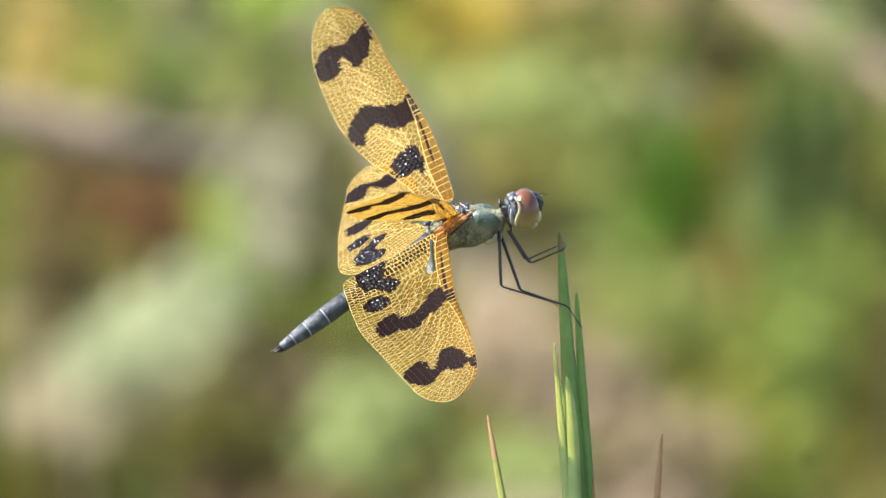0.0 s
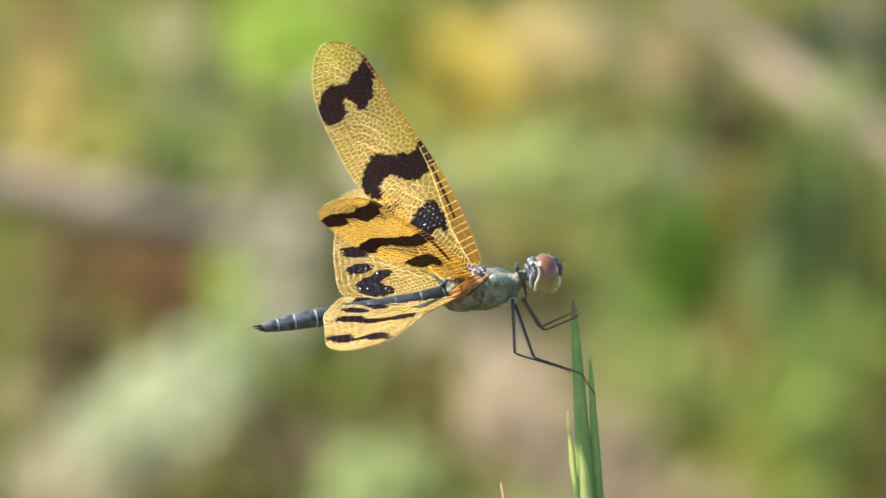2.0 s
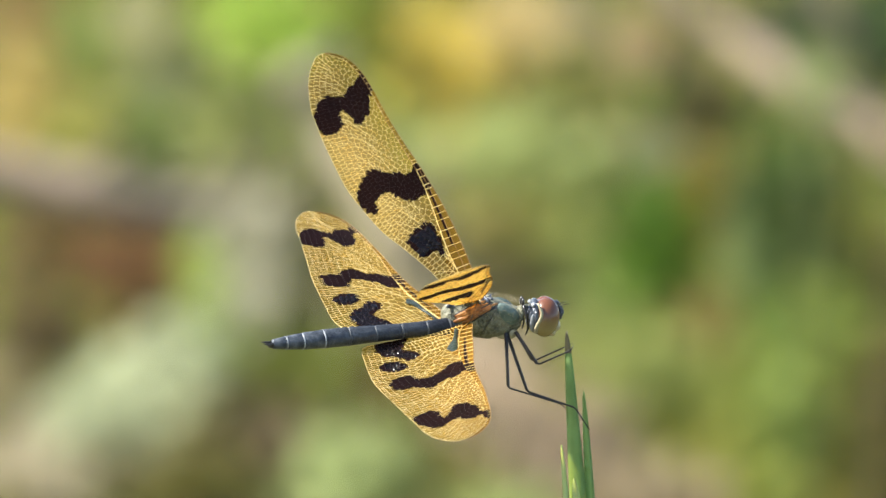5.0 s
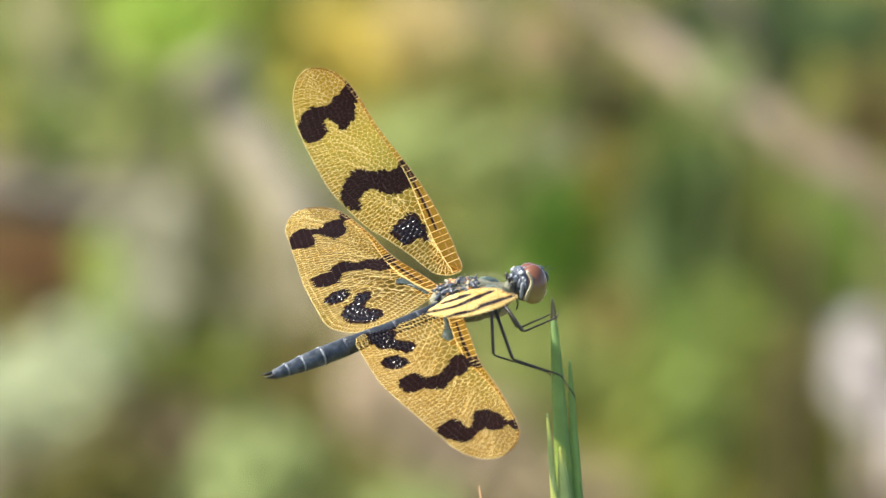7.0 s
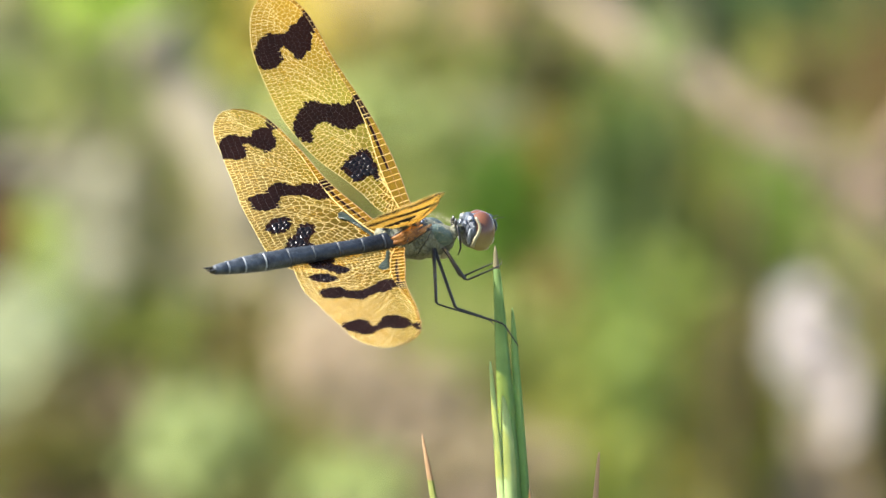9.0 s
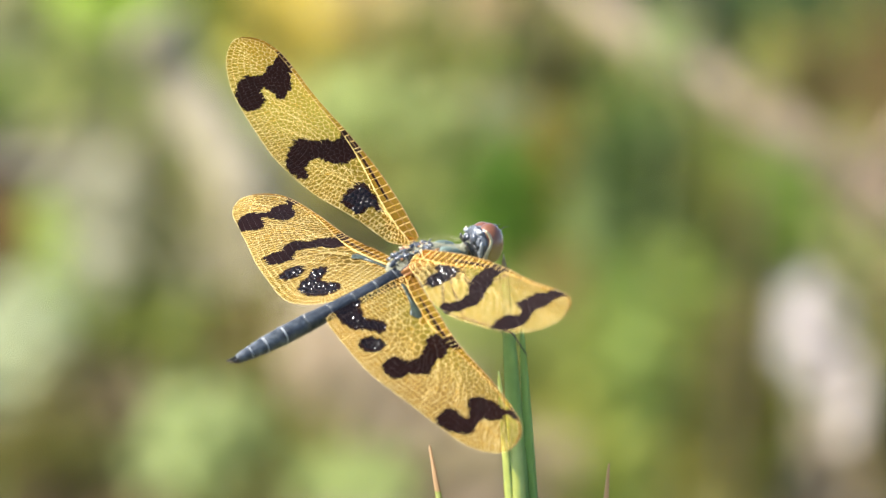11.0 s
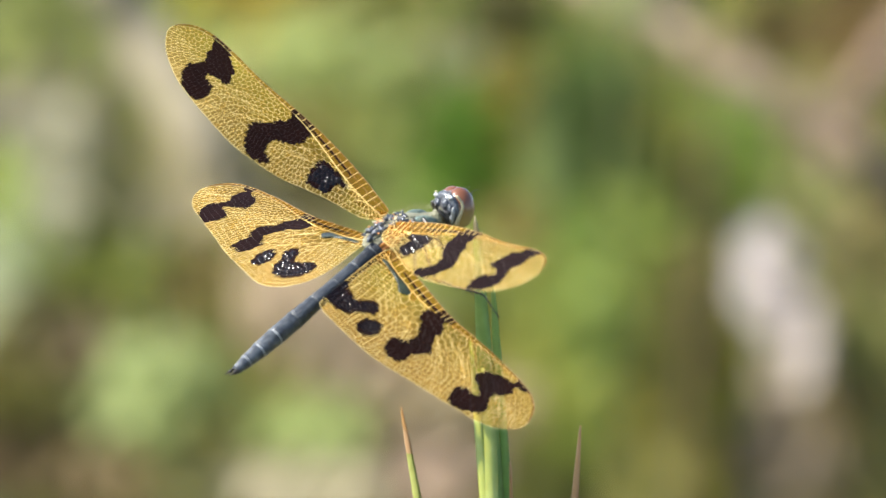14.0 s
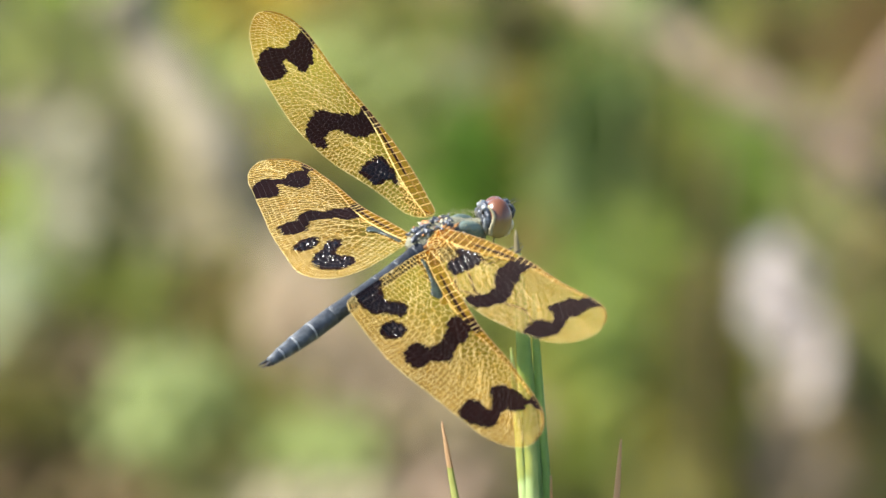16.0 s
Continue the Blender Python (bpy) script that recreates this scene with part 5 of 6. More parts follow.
plant(560, 520, 75, 100, (150, 134, 112), "weed", "grey withered weed in the thicket", 110, 48, 0.03)
plant(700, 330, 80, 120, (145, 146, 82), "weed", GREEN, 120, 48, 0.06)
plant(680, 460, 60, 60, (140, 124, 78), "weed", "brown withered weed in the thicket", 80, 46, 0.04)
plant(760, 560, 110, 90, (139, 134, 81), "weed", GREEN, 110, 48, 0.08)
plant(860, 340, 100, 160, (141, 123, 81), "weed", "brown withered weed in the thicket", 120, 48, 0.1)
plant(-300, 240, 80, 80, (186, 166, 138), "weed", DRY, 110, 48, -0.02)
plant(-150, 340, 110, 70, (166, 148, 122), "weed", DRY, 110, 48, -0.02)
plant(-10, 430, 110, 60, (172, 156, 121), "weed", DRY, 100, 48, -0.02)
# pale upright leaf
plant(545, 215, 32, 66, (198, 190, 185), "dry_leaf_cluster", "whitish bleached cluster of dry leaves", 150, 60, -0.04, 0, "leaf", 0.6)
plant(588, 318, 22, 58, (190, 180, 172), "dry_leaf_cluster", "whitish bleached cluster of dry leaves", 110, 60, -0.04, -16, "leaf", 0.6)
# small leafy shoots before the thick branch
plant(285, -285, 34, 30, (150, 160, 104), "weed", PALE, 44, 34, -0.31)
plant(345, -198, 20, 16, (92, 100, 54), "weed", GREEN, 20, 26, -0.36)
plant(450, -176, 26, 20, (150, 132, 104), "weed", DRY, 26, 26, -0.38)
plant(560, -98, 28, 22, (150, 134, 106), "weed", DRY, 36, 30, -0.36)
plant(655, -15, 34, 30, (176, 152, 128), "weed", DRY, 44, 32, -0.33)
# bare branches
branch([(840, 120, -0.24), (690, 5, -0.27), (600, -62, -0.27), (480, -145, -0.25), (365, -222, -0.20), (255, -292, -0.10), (150, -365, -0.03), (20, -470, 0.0)], 70, (126, 110, 91), "thick tan dead branch lying aslant", 0.0)
branch([(890, -340, 0.02), (775, -195, 0.0), (690, -85, -0.02), (640, -20, 0.0)], 62, (142, 119, 98), "pinkish tan dead branch in the thicket", -0.02)
branch([(300, -490, 0.02), (345, -380, 0.0), (400, -280, 0.0), (440, -190, 0.0)], 36, (98, 92, 68), "thin tan dead branch in the thicket", 0.02)
branch([(-600, -330, 0.02), (-530, -200, 0.02), (-440, -50, 0.0), (-350, 90, 0.0), (-250, 270, -0.02), (-80, 400, 0.0), (70, 500, 0.02), (230, 640, 0.02)], 112, (158, 147, 122), "thick mauve-tan dead branch in the thicket", 0.0)
branch([(-1300, -150, 0.0), (-1100, -120, 0.0), (-930, -85, 0.0), (-780, -60, 0.02), (-620, -60, 0.05)], 78, (148, 130, 110), "grey-tan dead branch in the thicket", 0.0)

# long grass leaves between the weeds
for u, v, width, lean, rgb in ((262, 60, 22, 0.01, (150, 168, 70)), (330, 190, 26, -0.012, (184, 172, 84)), (392, 120, 20, 0.008, (150, 150, 70)),
                               (430, 300, 26, 0.01, (186, 160, 96)), (205, 40, 20, -0.008, (120, 150, 50)), (140, 150, 24, 0.012, (140, 164, 66)),
                               (-560, 10, 26, 0.012, (190, 190, 160)), (-730, -60, 24, -0.01, (150, 164, 84)), (-300, 240, 22, 0.01, (170, 168, 110)),
                               (-870, 120, 26, 0.015, (184, 190, 146)), (700, -40, 22, 0.01, (150, 130, 90)), (-440, -250, 24, 0.01, (196, 198, 110)),
                               (480, 60, 22, -0.01, (112, 130, 60)), (-640, -320, 22, 0.008, (170, 190, 80))):
    tall_grass(u, v, width, lean, rgb, -0.08 - 1.3 * v * PIX)


# litter and low grass on the ground, up to the far side
def meadow(name, count, near, far, half, tall, rgbs, label, seed):
    rnd = random.Random(seed)
    for rgb in rgbs:
        verts, faces = [], []
        for _ in range(count):
            y = near + (far - near) * rnd.random() ** 1.3
            x = rnd.uniform(-1, 1) * half * (0.6 + abs(y) / abs(far)) * (0.55 + 0.45 * rnd.random())
            h = tall * rnd.uniform(0.5, 1.3)
            a = rnd.uniform(0, math.pi)
            side = Vector((math.cos(a), math.sin(a), 0)) * rnd.uniform(0.003, 0.007) * (1 + max(y, 0) / 6)
            lean = Vector((rnd.uniform(-.4, .4), rnd.uniform(-.4, .4), 0)) * h
            p = Vector((x, y, -0.01))
            k = len(verts)
            for s, w in ((0, 1.0), (0.5, 0.8), (1.0, 0.04)):
                c = p + Vector((0, 0, h * s)) + lean * s * s
                verts += [tuple(c - side * w), tuple(c + side * w)]
            faces += [(k, k + 1, k + 3, k + 2), (k + 2, k + 3, k + 5, k + 4)]
        ob = raw(name, verts, faces, foliage(rgb), None, "", True)
        tagged(ob, label, "grass", kind="stuff")


meadow("low_grass", 5000, -5.0, 3.4, 1.8, 0.13, [(128, 135, 58), (150, 140, 88)], "short olive meadow grass about the stem", 78)
meadow("meadow_grass", 9000, 3.7, 14.0, 1.6, 0.24, [(140, 140, 60), (120, 135, 50), (160, 145, 95)], "olive and straw meadow grass", 77)


def keyed(ob, rows):
    """Rows: seconds, millimetres and degrees in the insect's own space."""
    walk(ob, [(t, pose(x * MM, y * MM, z * MM, a, b, c)) for t, x, y, z, a, b, c in rows])


def motions():
    keyed(thorax, [
        (0.0, -14.88, 0.00, 20.27, 21.2, -10.1, -4.2),
        (0.5, -14.43, 0.00, 20.29, 21.6, -9.8, -5.8),
        (1.0, -14.70, 0.00, 20.19, 21.9, -11.1, -7.1),
        (1.5, -14.61, 0.00, 20.15, 21.2, -11.1, -5.7),
        (1.7, -14.62, 0.00, 20.35, 20.7, -10.2, -4.3),
        (1.8, -14.62, 0.00, 20.47, 20.4, -9.6, -3.4),
        (1.9, -14.62, 0.00, 20.73, 19.8, -8.4, -1.6),
        (2.0, -14.63, 0.00, 20.95, 19.3, -7.3, -0.1),
        (2.2, -14.63, 0.00, 20.95, 19.1, -6.9, 0.5),
        (2.3, -14.63, 0.00, 20.95, 19.3, -7.3, -0.1),
        (2.4, -13.74, 0.00, 21.00, 17.8, -8.4, 3.5),
        (2.5, -13.52, 0.00, 21.01, 17.4, -8.7, 4.4),
        (2.6, -13.93, 0.00, 21.09, 16.7, -6.9, 5.7),
        (2.8, -14.13, 0.00, 21.12, 16.3, -5.9, 6.3),
        (3.0, -14.33, 0.00, 21.16, 16.0, -5.0, 6.9),
        (3.5, -14.13, 0.00, 21.33, 15.6, -3.9, 6.3),
        (4.0, -13.45, 0.00, 21.96, 15.4, -0.3, 7.4),
        (4.2, -13.20, 0.00, 22.21, 15.3, 2.2, 8.4),
        (6.3, -13.19, 0.00, 19.88, 26.3, -4.4, 17.2),
        (6.5, -12.34, 0.00, 19.47, 27.0, -8.5, 14.8),
        (7.0, -12.86, 0.00, 19.54, 27.2, -9.7, 13.6),
        (7.5, -12.73, 0.00, 19.33, 23.5, -8.4, 15.9),
        (7.9, -12.73, 0.00, 19.33, 23.5, -8.4, 15.9),
        (8.0, -11.91, 0.00, 19.74, 19.7, -14.4, 16.9),
        (8.1, -12.83, 0.00, 19.50, 26.5, -9.5, 14.1),
        (8.2, -12.81, 0.00, 20.00, 19.1, -5.8, 19.8),
        (8.5, -12.81, 0.00, 20.00, 19.1, -5.8, 19.8),
        (8.6, -12.85, 0.00, 19.66, 25.1, -8.8, 15.2),
        (8.7, -12.86, 0.00, 19.54, 27.2, -9.7, 13.6),
        (8.8, -12.16, 0.00, 20.50, 20.3, -8.8, 18.0),
        (8.9, -12.25, 0.00, 20.81, 20.6, -5.9, 18.6),
        (9.0, -12.40, 0.00, 21.27, 21.3, -0.3, 19.8),
        (11.5, -12.19, 0.00, 18.11, 19.6, -16.6, 9.8),
        (12.0, -12.45, 0.00, 18.57, 19.8, -16.2, 11.0),
        (12.5, -12.56, 0.00, 17.60, 20.4, -19.1, 11.7),
        (13.0, -12.22, 0.00, 18.13, 20.0, -18.1, 14.0),
        (13.5, -12.03, 0.00, 17.85, 19.5, -19.8, 14.9),
        (14.0, -11.77, 0.00, 17.12, 19.1, -21.1, 15.7),
        (14.5, -11.83, 0.00, 18.05, 19.1, -20.4, 17.7),
        (14.6, -11.83, 0.00, 18.05, 19.1, -20.4, 17.7),
        (14.8, -10.76, 0.00, 17.43, 19.9, -21.7, 18.3),
        (15.0, -10.76, 0.00, 17.43, 19.9, -21.7, 18.3),
        (15.5, -11.15, 0.00, 18.07, 21.0, -22.7, 16.7),
        (16.0, -11.31, 0.00, 18.59, 21.2, -16.2, 16.7),
    ])
    keyed(head, [
        (0.0, -5.57, -0.74, 21.93, 8.0, -5.1, 5.0),
        (0.5, -5.36, -1.02, 21.86, 8.0, -4.9, 5.0),
        (1.0, -5.57, -1.25, 22.00, 8.0, -5.6, 5.0),
        (1.5, -5.57, -1.00, 21.93, 8.0, -5.6, 5.0),
        (1.7, -5.38, -0.76, 22.00, 8.0, -5.1, 5.0),
        (1.8, -5.26, -0.61, 22.04, 8.0, -4.8, 5.0),
        (1.9, -5.01, -0.29, 22.13, 8.0, -4.2, 5.0),
        (2.0, -4.79, -0.02, 22.21, 8.0, -3.6, 5.0),
        (2.2, -4.79, -0.02, 22.21, 8.0, -3.4, 5.0),
        (2.3, -4.79, -0.02, 22.21, 8.0, -3.6, 5.0),
        (2.4, -4.39, 0.62, 22.39, 8.0, -4.2, 5.0),
        (2.5, -4.29, 0.78, 22.43, 8.0, -4.4, 5.0),
        (2.6, -4.50, 1.00, 22.21, 8.0, -3.5, 5.0),
        (2.8, -4.61, 1.11, 22.11, 8.0, -3.0, 5.0),
        (3.0, -4.71, 1.22, 22.00, 8.0, -2.5, 5.0),
        (3.5, -4.50, 1.12, 22.00, 8.0, -2.0, 5.0),
        (4.0, -4.14, 1.33, 22.00, 8.0, -0.1, 5.0),
        (4.2, -3.93, 1.50, 21.86, 8.0, 1.1, 5.0),
        (6.3, -3.94, 3.03, 20.62, 7.6, -2.3, 20.0),
        (6.5, -3.52, 2.60, 20.83, 7.6, -4.4, 20.0),
        (7.0, -3.87, 2.38, 21.11, 7.6, -5.0, 20.0),
        (7.5, -3.94, 2.80, 20.69, 7.6, -4.4, 20.0),
        (7.9, -3.94, 2.80, 20.69, 7.6, -4.4, 20.0),
        (8.0, -3.38, 2.90, 22.03, 7.6, -7.5, 20.0),
        (8.1, -3.88, 2.46, 21.03, 7.6, -4.9, 20.0),
        (8.2, -3.80, 3.47, 20.97, 7.6, -3.1, 20.0),
        (8.5, -3.80, 3.47, 20.97, 7.6, -3.1, 20.0),
        (8.6, -3.85, 2.65, 21.07, 7.6, -4.5, 20.0),
        (8.7, -3.87, 2.38, 21.11, 7.6, -5.0, 20.0),
        (8.8, -3.27, 3.20, 21.68, 7.6, -4.6, 20.0),
        (8.9, -3.23, 3.32, 21.53, 7.6, -3.1, 20.0),
        (9.0, -3.17, 3.50, 21.32, 7.6, -0.2, 20.0),
        (11.5, -3.54, 1.68, 20.74, 6.8, -8.4, 33.0),
        (12.0, -3.95, 1.89, 21.08, 6.8, -8.2, 33.0),
        (12.5, -4.09, 1.97, 20.60, 6.8, -9.7, 33.0),
        (13.0, -3.68, 2.37, 21.01, 6.8, -9.3, 33.0),
        (13.5, -3.54, 2.49, 21.01, 6.8, -10.2, 33.0),
        (14.0, -3.47, 2.61, 20.46, 6.8, -10.9, 33.0),
        (14.5, -3.33, 2.94, 21.36, 6.8, -10.6, 33.0),
        (14.6, -3.33, 2.94, 21.36, 6.8, -10.6, 33.0),
        (14.8, -2.57, 3.01, 20.87, 6.8, -11.4, 33.0),
        (15.0, -2.57, 3.01, 20.87, 6.8, -11.4, 33.0),
        (15.5, -2.98, 2.73, 21.64, 6.8, -11.8, 33.0),
        (16.0, -3.54, 2.83, 20.94, 8.0, -8.4, 10.0),
    ])
    keyed(abdomen, [
        (0.0, -15.73, 0.18, 18.59, 10.5, -35.4, 12.7),
        (0.5, -15.12, 0.25, 18.42, 11.2, -32.7, 12.8),
        (1.0, -15.45, 0.30, 18.19, 13.6, -25.9, 13.4),
        (1.5, -15.41, 0.24, 18.27, 15.0, -22.1, 12.8),
        (1.7, -15.54, 0.18, 18.53, 15.5, -19.1, 13.8),
        (1.8, -15.61, 0.15, 18.69, 15.7, -17.2, 14.4),
        (1.9, -15.77, 0.07, 19.02, 16.4, -13.4, 15.7),
        (2.0, -15.91, 0.01, 19.31, 17.1, -10.0, 16.9),
        (2.2, -15.91, 0.01, 19.31, 17.4, -8.8, 17.3),
        (2.3, -15.91, 0.01, 19.31, 17.1, -10.0, 16.9),
        (2.4, -15.14, -0.15, 19.03, 15.6, -10.2, 19.1),
        (2.5, -14.95, -0.19, 18.96, 15.2, -10.2, 19.6),
        (2.6, -15.41, -0.24, 19.11, 15.0, -9.3, 18.1),
        (2.8, -15.65, -0.27, 19.19, 14.9, -8.8, 17.4),
        (3.0, -15.88, -0.30, 19.26, 14.8, -8.4, 16.7),
        (3.5, -15.69, -0.27, 19.56, 14.8, -5.9, 16.2),
        (4.0, -14.98, -0.32, 20.12, 15.4, -1.1, 14.6),
        (4.2, -14.76, -0.36, 20.24, 15.4, -0.6, 15.8),
        (6.3, -13.91, -0.74, 17.91, 23.5, -15.0, 29.9),
        (6.5, -13.49, -0.63, 17.94, 23.9, -15.3, 29.7),
        (7.0, -13.91, -0.58, 17.69, 23.6, -19.2, 26.0),
        (7.5, -13.85, -0.68, 17.74, 19.8, -20.8, 26.8),
        (7.9, -13.85, -0.68, 17.74, 19.8, -20.8, 26.8),
        (8.0, -12.14, -0.70, 18.12, 13.7, -21.4, 35.7),
        (8.1, -13.90, -0.60, 17.70, 22.8, -19.5, 26.2),
        (8.2, -14.07, -0.84, 18.51, 17.4, -10.8, 30.6),
        (8.5, -14.07, -0.84, 18.51, 17.4, -10.8, 30.6),
        (8.6, -13.95, -0.65, 17.90, 22.0, -17.1, 27.3),
        (8.7, -13.91, -0.58, 17.69, 23.6, -19.2, 26.0),
        (8.8, -12.96, -0.77, 18.81, 16.5, -16.2, 32.9),
        (8.9, -13.28, -0.80, 19.09, 17.8, -13.5, 31.6),
        (9.0, -13.77, -0.85, 19.50, 20.2, -8.1, 29.2),
        (11.5, -13.03, -0.41, 16.20, 11.1, -28.5, 28.5),
        (12.0, -13.34, -0.46, 16.72, 12.5, -31.8, 24.7),
        (12.5, -13.51, -0.48, 15.82, 10.3, -37.5, 27.8),
        (13.0, -13.03, -0.58, 16.38, 10.8, -40.8, 26.7),
        (13.5, -12.84, -0.61, 15.99, 10.2, -39.3, 28.8),
        (14.0, -12.51, -0.63, 15.14, 10.2, -36.0, 30.6),
        (14.5, -12.61, -0.71, 16.07, 12.9, -34.5, 28.3),
        (14.6, -12.61, -0.71, 16.07, 12.9, -34.5, 28.3),
        (14.8, -11.63, -0.73, 15.50, 9.8, -43.4, 31.8),
        (15.0, -11.63, -0.73, 15.50, 9.8, -43.4, 31.8),
        (15.5, -12.10, -0.66, 16.13, 9.9, -40.6, 33.5),
        (16.0, -12.15, -0.69, 16.73, 15.3, -33.1, 26.7),
    ])
    keyed(left_fore_wing, [
        (0.0, -14.60, 1.78, 22.87, -45.2, -41.1, 125.7),
        (0.5, -14.29, 1.74, 22.95, -42.9, -41.0, 126.8),
        (1.0, -14.44, 1.71, 23.08, -42.6, -42.1, 122.8),
        (1.5, -14.45, 1.75, 22.81, -43.1, -42.5, 130.6),
        (1.7, -14.05, 1.78, 22.96, -47.6, -44.5, 134.0),
        (1.8, -13.81, 1.81, 23.05, -50.4, -45.7, 136.2),
        (1.9, -13.30, 1.85, 23.24, -56.9, -47.8, 141.3),
        (2.0, -12.85, 1.89, 23.41, -63.0, -49.3, 146.2),
        (2.2, -12.85, 1.89, 23.41, -65.3, -49.8, 148.0),
        (2.3, -12.85, 1.89, 23.41, -63.0, -49.3, 146.2),
        (2.4, -13.11, 1.97, 23.31, -57.8, -46.8, 150.5),
        (2.5, -13.17, 1.99, 23.29, -56.5, -46.2, 151.6),
        (2.6, -13.07, 2.02, 23.41, -55.1, -49.2, 153.4),
        (2.8, -13.02, 2.03, 23.46, -54.4, -50.8, 154.2),
        (3.0, -12.97, 2.05, 23.52, -53.7, -52.3, 155.1),
        (3.5, -12.70, 2.04, 23.65, -49.6, -52.7, 150.2),
        (4.0, -11.68, 2.07, 24.37, -62.9, -56.6, 169.7),
        (4.2, -11.84, 2.09, 24.36, -51.9, -57.6, 163.3),
        (6.3, -12.47, 2.05, 22.13, -50.5, -46.1, 154.2),
        (6.5, -11.94, 1.99, 21.76, -44.4, -46.7, 154.0),
        (7.0, -12.39, 1.97, 22.46, -41.6, -43.1, 136.4),
        (7.5, -12.29, 2.06, 21.98, -39.2, -42.3, 138.5),
        (7.9, -12.29, 2.06, 21.98, -39.2, -42.3, 138.5),
        (8.0, -11.70, 2.09, 22.29, -52.1, -38.2, 144.9),
        (8.1, -12.37, 1.99, 22.36, -41.1, -42.9, 136.8),
        (8.2, -12.42, 2.16, 22.20, -38.9, -47.7, 148.0),
        (8.5, -12.42, 2.16, 22.20, -38.9, -47.7, 148.0),
        (8.6, -12.40, 2.02, 22.39, -40.8, -44.2, 139.2),
        (8.7, -12.39, 1.97, 22.46, -41.6, -43.1, 136.4),
        (8.8, -11.63, 2.12, 22.80, -47.3, -42.2, 142.5),
        (8.9, -11.61, 2.14, 23.01, -44.6, -44.1, 141.1),
        (9.0, -11.57, 2.16, 23.32, -38.9, -47.8, 137.7),
        (11.5, -11.69, 2.02, 20.48, -36.4, -40.9, 145.8),
        (12.0, -12.27, 2.03, 20.95, -32.8, -38.5, 138.0),
        (12.5, -12.37, 2.02, 19.97, -39.6, -39.6, 150.3),
        (13.0, -12.15, 2.05, 20.25, -41.2, -38.7, 152.3),
        (13.5, -11.95, 2.05, 20.07, -38.4, -37.7, 154.8),
        (14.0, -11.76, 2.06, 19.39, -42.9, -38.3, 158.6),
        (14.5, -11.79, 2.07, 20.55, -42.6, -37.3, 152.9),
        (14.6, -11.79, 2.07, 20.55, -42.6, -37.3, 152.9),
        (14.8, -10.91, 2.06, 19.78, -38.7, -39.2, 161.2),
        (15.0, -10.91, 2.06, 19.78, -38.7, -39.2, 161.2),
        (15.5, -11.23, 2.03, 20.52, -35.2, -38.2, 159.3),
        (16.0, -11.11, 2.06, 21.05, -28.6, -42.4, 142.1),
    ])
